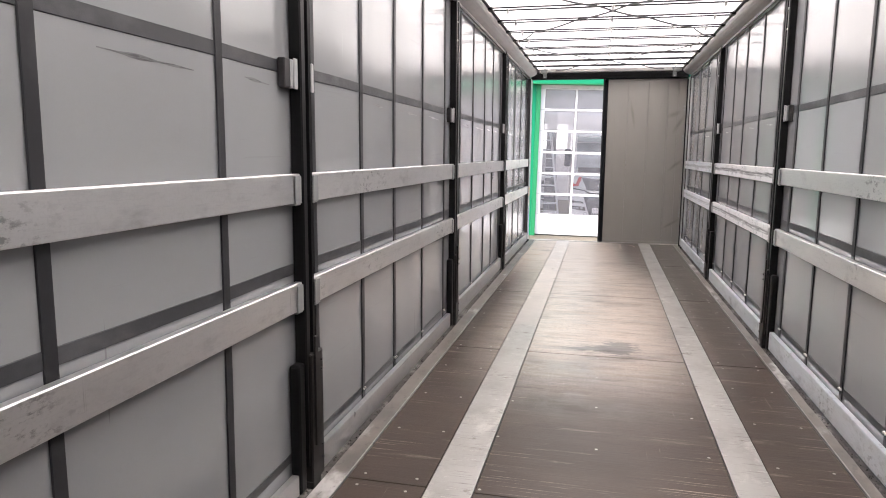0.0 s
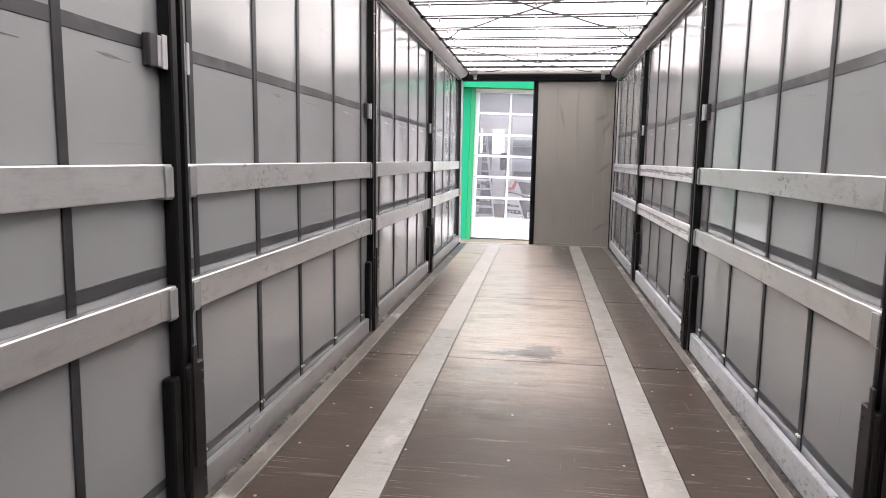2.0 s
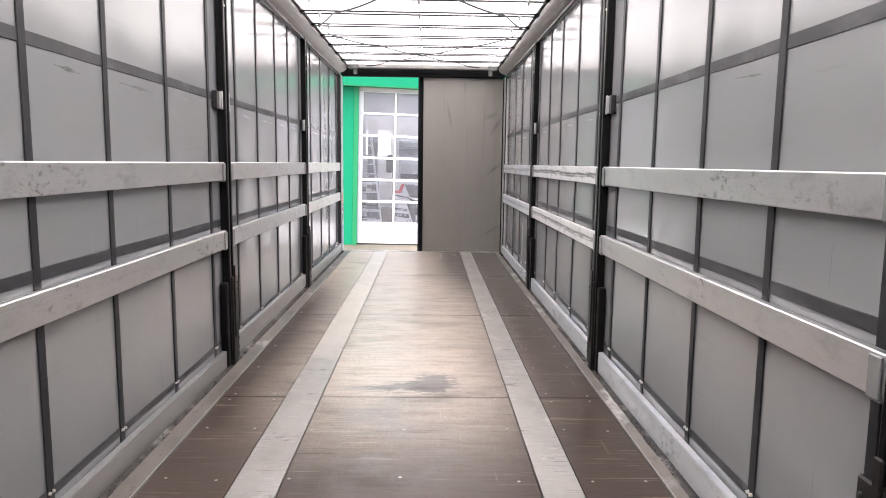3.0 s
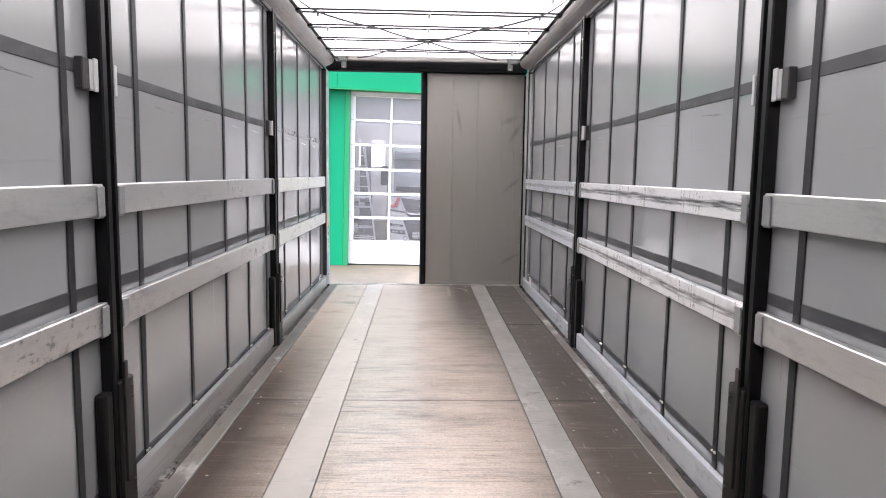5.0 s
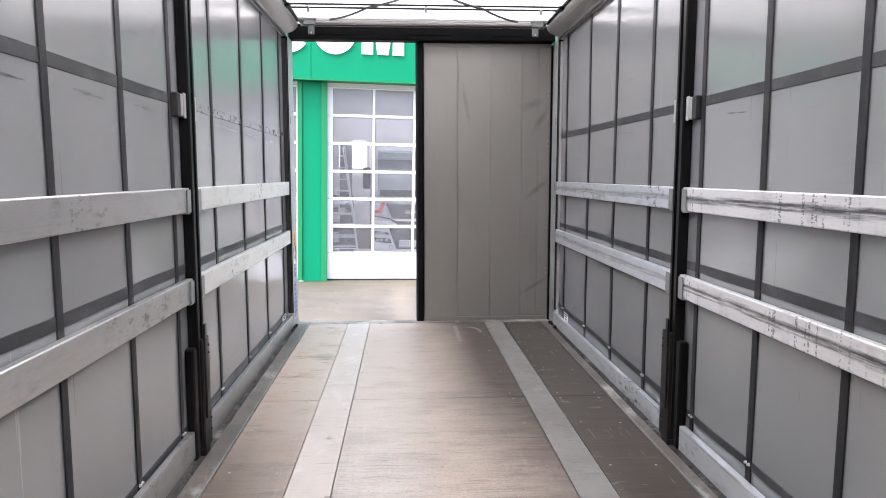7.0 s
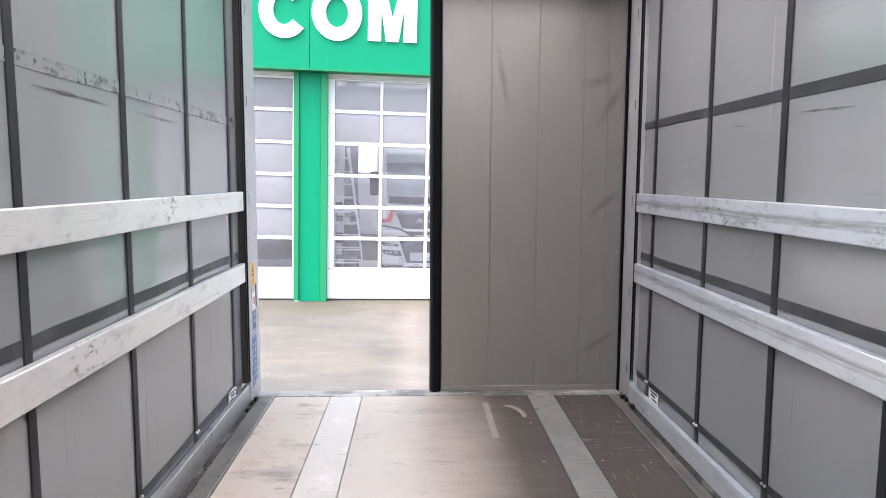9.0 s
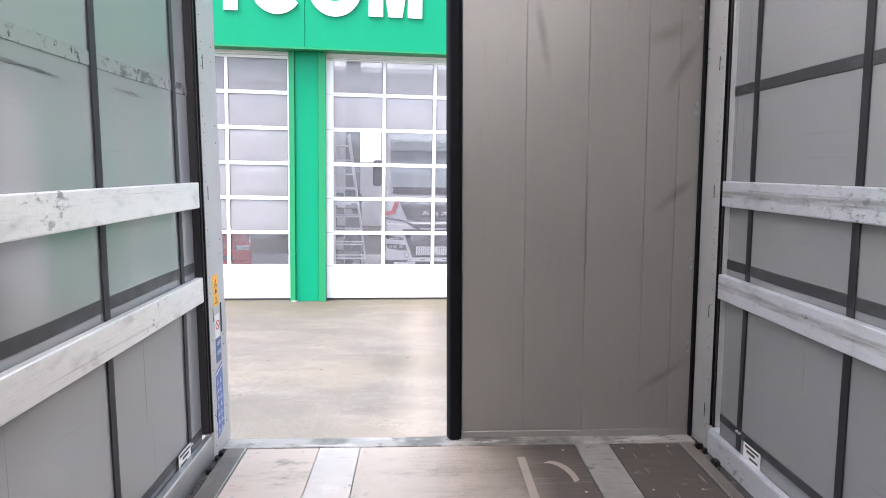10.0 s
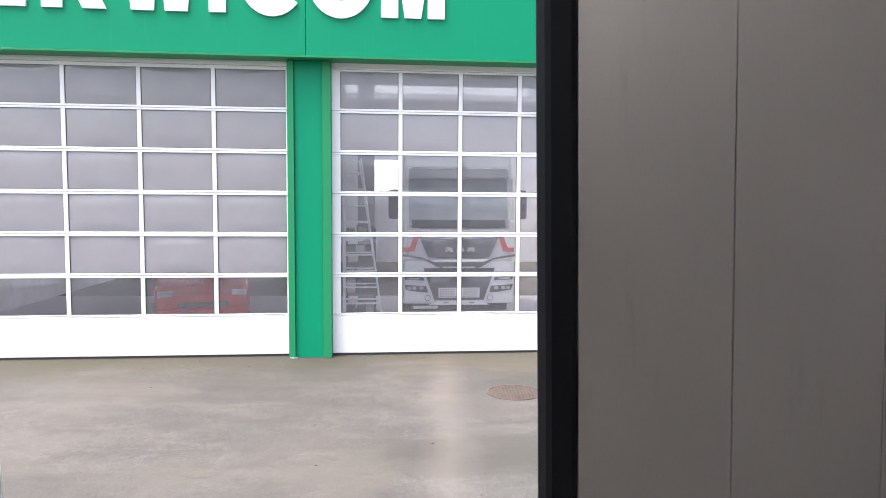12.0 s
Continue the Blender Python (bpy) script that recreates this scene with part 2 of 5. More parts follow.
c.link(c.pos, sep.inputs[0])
# painted glare fades to plain grey steel away from the door
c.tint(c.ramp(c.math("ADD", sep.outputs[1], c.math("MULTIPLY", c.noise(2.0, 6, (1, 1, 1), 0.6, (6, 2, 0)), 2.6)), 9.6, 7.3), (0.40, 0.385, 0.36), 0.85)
GALV_GLARE = c.m

c = Mat("dirty_steel_edge", (0.205, 0.182, 0.160), 0.34, 0.30)
c.tint(c.ramp(c.noise(2.6, 7, (1, 0.7, 1)), 0.42, 0.66), (0.12, 0.11, 0.10), 0.85)
c.tint(c.ramp(c.noise(2.2, 6, (1, 0.5, 1), 0.6, (1, 8, 0)), 0.56, 0.66), (0.70, 0.69, 0.67), 0.75)
c.tint(c.ramp(c.noise(18.0, 5, (1, 0.5, 1), 0.65, (3, 2, 0)), 0.56, 0.66), (0.10, 0.09, 0.08), 0.6)
c.rough(c.noise(6.0, 5, (1, 0.6, 1)), 0.29, 0.52)
c.bump(c.noise(30.0, 5), 0.15, 0.004)
EDGE = c.m

c = Mat("dusty_steel_sill", (0.42, 0.40, 0.375), 0.42, 0.25)
c.tint(c.ramp(c.noise(2.6, 7, (1, 0.7, 1)), 0.45, 0.60), (0.15, 0.145, 0.135), 0.85)
c.tint(c.ramp(c.noise(7.0, 7, (0.4, 2.0, 1), 0.65, (1, 8, 0)), 0.52, 0.64), (0.66, 0.63, 0.59), 0.8)
c.tint(c.ramp(c.noise(18.0, 5, (0.6, 1, 1), 0.65, (3, 2, 0)), 0.56, 0.66), (0.09, 0.08, 0.07), 0.7)
c.rough(c.noise(6.0, 5, (1, 0.6, 1)), 0.34, 0.6)
c.bump(c.noise(30.0, 5), 0.2, 0.004)
SILL = c.m

c = Mat("gutter_grime", (0.055, 0.048, 0.042), 0.8)
c.tint(c.ramp(c.noise(5.0, 6, (1, 0.6, 1)), 0.50, 0.66), (0.26, 0.245, 0.225), 0.8)
c.tint(c.ramp(c.noise(40.0, 5), 0.48, 0.62), (0.022, 0.019, 0.017), 0.8)
c.bump(c.noise(60.0, 4), 0.6, 0.006)
GRIME = c.m

# phenolic-faced plywood, worn through in streaks across the floor, with one dark spill and painted doorway glow
c = Mat("floor_plywood", (0.055, 0.039, 0.031), 0.45, 0, 0.6)
sep = c.node("SeparateXYZ")
c.link(c.pos, sep.inputs[0])
c.tint(c.ramp(c.noise(1.4, 7, (0.7, 1.6, 1), 0.65), 0.35, 0.70), (0.084, 0.060, 0.047), 0.9)
# pale lane: real wear, with sheen from the doorway painted in and shifted left
drift = c.math("MULTIPLY", c.ramp(sep.outputs[1], 8.0, 10.4), 0.22)
lane = c.math("MULTIPLY", c.ramp(c.math("ADD", c.math("ABSOLUTE", c.math("ADD", sep.outputs[0], c.math("ADD", drift, 0.08)), 0), drift), 0.92, 0.34), c.math("MULTIPLY", c.ramp(sep.outputs[1], 4.2, 6.0), c.ramp(sep.outputs[1], 12.8, 11.0)))
lane = c.math("MULTIPLY", lane, c.ramp(c.noise(1.3, 8, (0.8, 1.5, 1), 0.68, (2, 2, 0)), 0.20, 0.52))
fibre = c.noise(22.0, 6, (0.10, 5.0, 1), 0.72, (4, 1, 0))
streak = c.noise(3.4, 10, (0.6, 2.6, 1), 0.78)
worn = c.math("MULTIPLY", c.ramp(c.math("ADD", c.math("MULTIPLY", streak, 0.6), c.math("MULTIPLY", fibre, 0.4)), 0.34, 0.52), lane)
c.tint(worn, (0.64, 0.525, 0.435), 0.92)
c.tint(c.math("MULTIPLY", c.ramp(c.noise(34.0, 5, (0.07, 4, 1), 0.7, (1, 6, 0)), 0.54, 0.64), lane), (0.20, 0.15, 0.12), 0.8)
c.tint(c.math("MULTIPLY", c.ramp(c.noise(3.0, 9, (0.5, 2.2, 1), 0.75, (7, 1, 0)), 0.57, 0.68), lane), (0.28, 0.22, 0.18), 0.65)
c.tint(c.math("MULTIPLY", c.ramp(c.noise(20.0, 5, (5.0, 0.14, 1), 0.7, (6, 6, 0)), 0.55, 0.66), lane), (0.66, 0.58, 0.50), 0.45)
c.tint(c.ramp(c.noise(7.0, 9, (0.22, 5, 1), 0.70, (2, 7, 0)), 0.59, 0.66), (0.030, 0.023, 0.019), 0.85)
patch = c.ramp(c.noise(1.1, 5, (1, 1, 1), 0.6, (4, 2, 0)), 0.42, 0.58)
c.tint(c.math("MULTIPLY", patch, c.ramp(c.noise(6.0, 4, (0.22, 18, 1), 0.55, (8, 3, 0)), 0.63, 0.68)), (0.46, 0.38, 0.32), 0.85)
c.tint(c.ramp(c.noise(3.0, 8, (0.35, 3.5, 1), 0.68, (3, 9, 0)), 0.58, 0.68), (0.26, 0.215, 0.185), 0.75)
c.tint(c.ramp(c.noise(4.0, 8, (9, 0.3, 1), 0.6, (1, 3, 0)), 0.67, 0.72), (0.30, 0.25, 0.21), 0.6)
saw = c.math("ABSOLUTE", c.math("SUBTRACT", c.math("FRACT", c.math("DIVIDE", c.math("ADD", sep.outputs[1], -3.28 + 2.135 * 5), 2.135), 0), 0.5), 0)
near = c.math("ADD", saw, c.math("MULTIPLY", c.noise(14.0, 6, (0.25, 2.5, 1), 0.7, (3, 1, 0)), -0.030))
c.tint(c.ramp(near, 0.4765, 0.4805), (0.045, 0.035, 0.028), 0.5)
c.tint(c.ramp(c.noise(16.0, 6, (1, 1, 1), 0.7, (5, 5, 0)), 0.67, 0.71), (0.022, 0.018, 0.015), 0.8)
for cx, cy, kx, ky, edge in ((0.14, 5.66, 7.0, 5.0, 2.55), (0.02, 5.60, 3.2, 8.0, 2.30), (-0.16, 5.58, 3.4, 10.0, 2.05)):
    dx = c.math("MULTIPLY", c.math("SUBTRACT", sep.outputs[0], cx), kx)
    dy = c.math("MULTIPLY", c.math("SUBTRACT", sep.outputs[1], cy), ky)
    rad = c.math("SQRT", c.math("ADD", c.math("MULTIPLY", dx, dx), c.math("MULTIPLY", dy, dy)), 0)
    rad = c.math("ADD", rad, c.math("MULTIPLY", c.noise(11.0, 9, (0.7, 1.8, 1), 0.8, (cx, 0, 0)), 3.4))
    c.tint(c.ramp(rad, edge + 0.05, edge - 0.05), (0.040, 0.029, 0.023), 0.9)
dull = c.math("MULTIPLY", c.ramp(c.noise(3.0, 6, (1.2, 0.6, 1), 0.6, (6, 6, 0)), 0.42, 0.66), c.math("MULTIPLY", c.ramp(sep.outputs[1], 5.39, 5.1), c.ramp(sep.outputs[1], 4.1, 4.7)))
c.tint(c.math("MULTIPLY", dull, c.ramp(c.math("ABSOLUTE", c.math("ADD", sep.outputs[0], 0.15), 0), 0.42, 0.15)), (0.20, 0.19, 0.19), 0.7)
c.tint(c.ramp(c.noise(120.0, 4, (0.4, 1.6, 1), 0.75), 0.48, 0.68), (0.045, 0.035, 0.029), 0.7)
c.tint(c.math("MULTIPLY", lane, c.ramp(c.noise(5.0, 10, (0.35, 3.0, 1), 0.78, (12, 5, 0)), 0.56, 0.64)), (0.17, 0.125, 0.098), 0.7)
# daylight falling in at the open left door, painted as paler plywood
door_glow = c.math("MULTIPLY", c.ramp(sep.outputs[1], 7.6, 10.6), c.ramp(c.math("ADD", sep.outputs[0], c.math("MULTIPLY", c.noise(1.2, 5, (1, 1, 1), 0.6, (3, 3, 0)), 0.5)), 0.62, -0.05))
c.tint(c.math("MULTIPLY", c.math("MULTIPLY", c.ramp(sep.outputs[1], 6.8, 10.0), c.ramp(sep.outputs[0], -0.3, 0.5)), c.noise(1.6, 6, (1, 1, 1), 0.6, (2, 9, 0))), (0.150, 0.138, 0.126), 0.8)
c.tint(c.math("MULTIPLY", door_glow, c.ramp(c.noise(2.6, 8, (0.8, 1.6, 1), 0.7, (5, 7, 0)), 0.22, 0.50)), (0.64, 0.55, 0.475), 0.9)
c.tint(c.math("MULTIPLY", door_glow, c.math("MULTIPLY", c.ramp(c.noise(2.2, 7, (1.2, 1.2, 1), 0.7, (8, 8, 0)), 0.52, 0.66), c.ramp(sep.outputs[0], -0.45, -0.75))), (0.46, 0.27, 0.15), 0.6)
c.tint(c.math("MULTIPLY", door_glow, c.ramp(c.noise(9.0, 8, (0.6, 1.3, 1), 0.7, (4, 9, 0)), 0.60, 0.68)), (0.16, 0.125, 0.10), 0.6)
outer = c.math("MULTIPLY", c.ramp(sep.outputs[0], 0.70, 0.76), c.ramp(sep.outputs[1], 4.5, 8.0))
c.tint(outer, (0.080, 0.072, 0.062), 0.5)
c.tint(c.math("MULTIPLY", outer, c.ramp(c.noise(9.0, 6, (0.5, 1.4, 1), 0.7, (2, 4, 0)), 0.60, 0.68)), (0.30, 0.28, 0.25), 0.7)
c.tint(c.math("MULTIPLY", outer, c.ramp(c.noise(30.0, 3, (2.2, 0.12, 1), 0.5, (1, 2, 0)), 0.66, 0.70)), (0.34, 0.32, 0.30), 0.7)
polish = c.node("MapRange")
polish.inputs["To Min"].default_value, polish.inputs["To Max"].default_value = 0.22, 1.0
c.link(lane, polish.inputs["Value"])
c.link(polish.outputs[0], c.p.inputs["Specular IOR Level"])
trod = c.math("MULTIPLY", c.ramp(c.math("ABSOLUTE", c.math("ADD", sep.outputs[0], 0.04), 0), 0.95, 0.45), c.math("MULTIPLY", c.ramp(sep.outputs[1], 3.6, 6.2), c.ramp(sep.outputs[1], 11.0, 8.4)))
c.link(c.math("MULTIPLY", trod, c.ramp(c.noise(5.0, 8, (0.5, 2.0, 1), 0.7, (9, 2, 0)), 0.30, 0.60)), c.p.inputs["Coat Weight"])
c.p.inputs["Coat Roughness"].default_value = 0.30
c.p.inputs["Coat IOR"].default_value = 1.6
c.rough(c.noise(4.5, 9, (0.4, 3.0, 1), 0.72), 0.285, 0.46)
c.bump(c.noise(14.0, 8, (0.25, 5, 1), 0.7), 0.26, 0.004)
c.bump(c.noise(260.0, 2), 0.10, 0.0008)
c.each(0.95, 1.05)
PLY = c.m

BLACK = plain("black_post_paint", (0.004, 0.004, 0.0045), 0.36, 0.0, 80, 0.2, 0.2)
BLACK2 = plain("black_worn_steel", (0.014, 0.0125, 0.012), 0.40, 0.0, 40, 0.3, 0.25)
c = Mat("black_rubber", (0.0025, 0.003, 0.005), 0.7, 0.0, 0.18)
c.bump(c.noise(120.0, 3), 0.1, 0.001)
RUBBER = c.m
DARKGREY = plain("dark_grey_profile", (0.030, 0.028, 0.030), 0.40, 0.1)
POCKET = plain("zinc_pocket", (0.34, 0.35, 0.35), 0.42, 0.5, 50, 0.18)
CLAMP = plain("grey_clamp", (0.48, 0.48, 0.48), 0.42, 0.3, 50, 0.12)
GAP = plain("dark_gap", (0.02, 0.018, 0.016), 0.8)
SCREW = plain("screw_steel", (0.50, 0.48, 0.45), 0.35, 0.7)
REARPOST = plain("grey_painted_steel", (0.45, 0.455, 0.45), 0.38, 0.0, 25, 0.08)
HEADER = plain("black_header_paint", (0.004, 0.004, 0.0045), 0.62, 0.0, 60, 0.2, 0.10)
HOLE = plain("hole_black", (0.01, 0.01, 0.01), 0.8)

c = Mat("door_panel_coating", (0.326, 0.309, 0.286), 0.32, 0.30, 0.8)
c.tint(c.noise(0.9, 3), (0.265, 0.250, 0.232), 0.7)
c.tint(c.noise(3.0, 5, (1.4, 1, 0.5), 0.6, (2, 0, 4)), (0.20, 0.19, 0.176), 0.5)
c.tint(c.noise(170.0, 4, (1.3, 1, 0.45), 0.75), (0.20, 0.19, 0.176), 0.5)
c.tint(c.ramp(c.noise(9.0, 5, (2.5, 1, 0.4), 0.6, (1, 0, 8)), 0.60, 0.80), (0.16, 0.15, 0.14), 0.35)
sep = c.node("SeparateXYZ")
c.link(c.pos, sep.inputs[0])
for cx, cz, ln, wd, deg in ((1.08, 1.262, 0.13, 0.026, 40), (1.10, 1.90, 0.15, 0.030, 58), (1.05, 0.325, 0.15, 0.024, 32), (0.40, 2.05, 0.20, 0.022, 100), (1.02, 2.05, 0.10, 0.04, 20)):
    dx, dz = c.math("SUBTRACT", sep.outputs[0], cx), c.math("SUBTRACT", sep.outputs[2], cz)
    co, si = math.cos(radians(deg)), math.sin(radians(deg))
    u_ = c.math("MULTIPLY", c.math("ADD", c.math("MULTIPLY", dx, co), c.math("MULTIPLY", dz, si)), 1 / ln)
    v_ = c.math("MULTIPLY", c.math("SUBTRACT", c.math("MULTIPLY", dz, co), c.math("MULTIPLY", dx, si)), 1 / wd)
    r_ = c.math("SQRT", c.math("ADD", c.math("MULTIPLY", u_, u_), c.math("MULTIPLY", v_, v_)), 0)
    r_ = c.math("ADD", r_, c.math("MULTIPLY", c.noise(16.0, 4), 0.9))
    c.tint(c.ramp(r_, 1.7, 0.5), (0.115, 0.108, 0.10), 0.6)
c.rough(c.noise(2.0, 4), 0.29, 0.36)
c.bump(c.noise(2.0, 2), 0.05, 0.01)
c.bump(c.noise(700.0, 1), 0.04, 0.0005)
DOOR = c.m

# white roof tarpaulin: daylight comes through it
c = Mat("roof_tarpaulin", (0.86, 0.85, 0.84), 0.5)
c.tint(c.ramp(c.noise(1.5, 4), 0.4, 0.8), (0.80, 0.78, 0.77), 0.8)
tr = c.t.nodes.new("ShaderNodeBsdfTranslucent")
tr.inputs["Color"].default_value = (0.915, 0.905, 0.885, 1)
mx = c.t.nodes.new("ShaderNodeMixShader")
sep = c.node("SeparateXYZ")
c.link(c.pos, sep.inputs[0])
double = c.ramp(sep.outputs[1], 11.05, 11.25)
c.tint(double, (0.74, 0.66, 0.57), 0.9)
thin = c.node("MapRange")
thin.inputs["To Min"].default_value, thin.inputs["To Max"].default_value = 0.64, 0.50
c.link(double, thin.inputs["Value"])
c.link(thin.outputs[0], mx.inputs[0])
c.link(c.p.outputs[0], mx.inputs[1])
c.link(tr.outputs[0], mx.inputs[2])
c.link(mx.outputs[0], c.t.nodes["Material Output"].inputs[0])
ROOF = c.m

# outside
c = Mat("yard_concrete", (0.102, 0.098, 0.089), 0.75)
sep = c.node("SeparateXYZ")
c.link(c.pos, sep.inputs[0])
c.tint(c.ramp(c.noise(0.45, 7, (1, 1.6, 1), 0.6), 0.42, 0.60), (0.074, 0.068, 0.060), 0.9)
c.tint(c.ramp(c.noise(1.3, 8, (0.5, 1.5, 1), 0.65, (3, 5, 0)), 0.46, 0.72), (0.080, 0.074, 0.066), 0.7)
c.tint(c.ramp(c.noise(1.1, 7, (0.7, 1.7, 1), 0.6, (8, 1, 0)), 0.52, 0.74), (0.172, 0.165, 0.151), 0.8)
foot = c.math("SUBTRACT", sep.outputs[1], c.math("MULTIPLY", sep.outputs[0], 0.091))
track = c.math("ABSOLUTE", c.math("SUBTRACT", sep.outputs[0], c.math("ADD", -0.36, c.math("MULTIPLY", c.noise(0.8, 3), 0.25))), 0)
c.tint(c.math("MULTIPLY", c.ramp(foot, 18.2, 20.9), c.ramp(c.noise(1.0, 7, (0.6, 1.4, 1), 0.6, (1, 1, 0)), 0.34, 0.64)), (0.063, 0.057, 0.038), 0.9)
c.tint(c.ramp(c.noise(70.0, 4, (1, 1, 1), 0.65), 0.46, 0.62), (0.059, 0.055, 0.049), 0.75)
c.tint(c.ramp(c.noise(30.0, 6, (1, 1.3, 1), 0.75, (2, 2, 0)), 0.52, 0.64), (0.046, 0.043, 0.038), 0.7)
c.tint(c.ramp(c.noise(45.0, 4, (1, 1, 1), 0.65, (9, 9, 0)), 0.55, 0.66), (0.33, 0.31, 0.285), 0.55)
damp = c.math("MULTIPLY", c.ramp(foot, 18.6, 20.7), c.ramp(c.noise(0.9, 7, (0.6, 1.5, 1), 0.62, (5, 2, 0)), 0.32, 0.58))
c.tint(damp, (0.052, 0.046, 0.029), 0.65)
c.tint(c.ramp(c.noise(150.0, 3, (1, 1, 1), 0.6, (2, 5, 0)), 0.52, 0.66), (0.44, 0.415, 0.39), 0.8)
c.tint(c.ramp(c.noise(170.0, 3, (1, 1, 1), 0.6, (7, 1, 0)), 0.50, 0.62), (0.015, 0.013, 0.011), 0.9)
c.tint(c.math("MULTIPLY", c.ramp(c.noise(0.55, 6, (0.5, 1.6, 1), 0.62, (11, 4, 0)), 0.47, 0.62), c.ramp(foot, 14.5, 17.5)), (0.071, 0.065, 0.052), 0.65)
c.tint(c.ramp(c.noise(0.7, 7, (0.7, 1.6, 1), 0.65, (4, 6, 0)), 0.44, 0.60), (0.063, 0.059, 0.050), 0.5)
c.tint(c.ramp(c.noise(0.42, 6, (1, 1.3, 1), 0.62, (7, 3, 0)), 0.46, 0.62), (0.165, 0.140, 0.115), 0.35)
c.tint(c.ramp(c.noise(0.6, 8, (0.8, 1.5, 1), 0.68, (2, 8, 0)), 0.50, 0.60), (0.056, 0.053, 0.050), 0.38)
c.tint(c.ramp(c.noise(2.4, 8, (0.6, 1.6, 1), 0.7, (6, 1, 0)), 0.60, 0.68), (0.054, 0.050, 0.044), 0.40)
c.tint(c.ramp(track, 0.34, 0.02), (0.260, 0.223, 0.192), 0.26)
c.tint(c.math("MULTIPLY", c.ramp(foot, 19.0, 20.6), c.ramp(c.noise(1.4, 6, (0.6, 1.6, 1), 0.6, (9, 3, 0)), 0.30, 0.52)), (0.067, 0.057, 0.029), 0.6)
c.bump(c.noise(70.0, 3), 0.5, 0.005)
c.bump(c.noise(6.0, 5), 0.2, 0.01)
YARD = c.m

c = Mat("green_cladding", (0.002, 0.255, 0.127), 0.4, 0, 0.15)
c.tint(c.noise(0.9, 5), (0.003, 0.228, 0.116), 0.7)
c.tint(c.ramp(c.noise(3.0, 6, (6, 1, 0.4)), 0.60, 0.80), (0.02, 0.33, 0.17), 0.35)
c.rough(c.noise(4.0, 4), 0.36, 0.52)
GREEN = c.m
c = Mat("green_trim", (0.020, 0.235, 0.100), 0.42, 0, 0.2)
c.tint(c.ramp(c.noise(14.0, 6), 0.58, 0.72), (0.07, 0.21, 0.10), 0.6)
GREEN2 = c.m
WHITE = plain("white_gate_coating", (0.80, 0.80, 0.815), 0.35, 0.0, 30, 0.03)
LETTER = plain("white_letters", (0.84, 0.84, 0.84), 0.4, 0.0, 30, 0.02)
HALL = plain("hall_wall", (0.62, 0.62, 0.63), 0.7)
GRILLE_GREY = plain("grey_joint_rubber", (0.16, 0.16, 0.165), 0.6)
SEAL = plain("gate_rubber", (0.03, 0.03, 0.03), 0.6)


def pane_mat(name, haze, color):
    g = bpy.data.materials.new(name)
    g.use_nodes = True
    t = g.node_tree
    t.nodes.clear()
    out = t.nodes.new("ShaderNodeOutputMaterial")
    clear = t.nodes.new("ShaderNodeBsdfTransparent")
    clear.inputs[0].default_value = (0.93, 0.93, 0.95, 1)
    # diffuse haze: dirt, plus mirrored sky painted in for the clouded panes
    dirt = t.nodes.new("ShaderNodeBsdfDiffuse")
    dirt.inputs[0].default_value = (*color, 1)
    shine = t.nodes.new("ShaderNodeBsdfGlossy")
    shine.inputs["Roughness"].default_value = 0.03
    a, b = t.nodes.new("ShaderNodeMixShader"), t.nodes.new("ShaderNodeMixShader")
    pos = t.nodes.new("ShaderNodeNewGeometry")
    no = t.nodes.new("ShaderNodeTexNoise")
    no.inputs["Scale"].default_value, no.inputs["Detail"].default_value = 1.6, 6
    mr = t.nodes.new("ShaderNodeMapRange")
    mr.inputs["From Min"].default_value, mr.inputs["From Max"].default_value = 0.3, 0.75
    mr.inputs["To Min"].default_value, mr.inputs["To Max"].default_value = haze * 0.92, haze * 1.08
    t.links.new(pos.outputs["Position"], no.inputs["Vector"])
    t.links.new(no.outputs[0], mr.inputs["Value"])
    t.links.new(mr.outputs[0], a.inputs[0])
    t.links.new(clear.outputs[0], a.inputs[1])
    t.links.new(dirt.outputs[0], a.inputs[2])
    fr = t.nodes.new("ShaderNodeFresnel")
    fr.inputs[0].default_value = 1.5
    wav = t.nodes.new("ShaderNodeTexNoise")
    wav.inputs["Scale"].default_value, wav.inputs["Detail"].default_value = 2.5, 2
    bp = t.nodes.new("ShaderNodeBump")
    bp.inputs["Strength"].default_value, bp.inputs["Distance"].default_value = 0.25, 0.02
    t.links.new(pos.outputs["Position"], wav.inputs["Vector"])
    t.links.new(wav.outputs[0], bp.inputs["Height"])
    t.links.new(bp.outputs[0], shine.inputs["Normal"])
    t.links.new(fr.outputs[0], b.inputs[0])
    t.links.new(a.outputs[0], b.inputs[1])
    t.links.new(shine.outputs[0], b.inputs[2])
    t.links.new(b.outputs[0], out.inputs[0])
    return g


PANE = pane_mat("gate_pane", 0.055, (0.72, 0.72, 0.78))
# grey of this pane partly stands in for sky reflected in it
PANE_SKY_HAZE = pane_mat("sky_hazed_gate_pane", 0.55, (0.368, 0.366, 0.386))

# ---- the trailer ----
Y0 = -1.62                     # front bulkhead
CURTAIN = 1.245
BOARD_X = 1.205
LEFT_POSTS = [0.30, 3.190, 6.072, 8.922]
RIGHT_POSTS = [0.27, 3.145, 6.002, 8.922]


def curtain_x(y, z, side):
    s = 0.0035 * math.sin(y * 4.8 + side) + 0.002 * math.sin(y * 11.3 + 1.7 * z + 2 * side)
    return side * (CURTAIN + s * (0.4 + 0.6 * math.sin(max(0.0, min(1.0, z / 2.6)) * math.pi)))


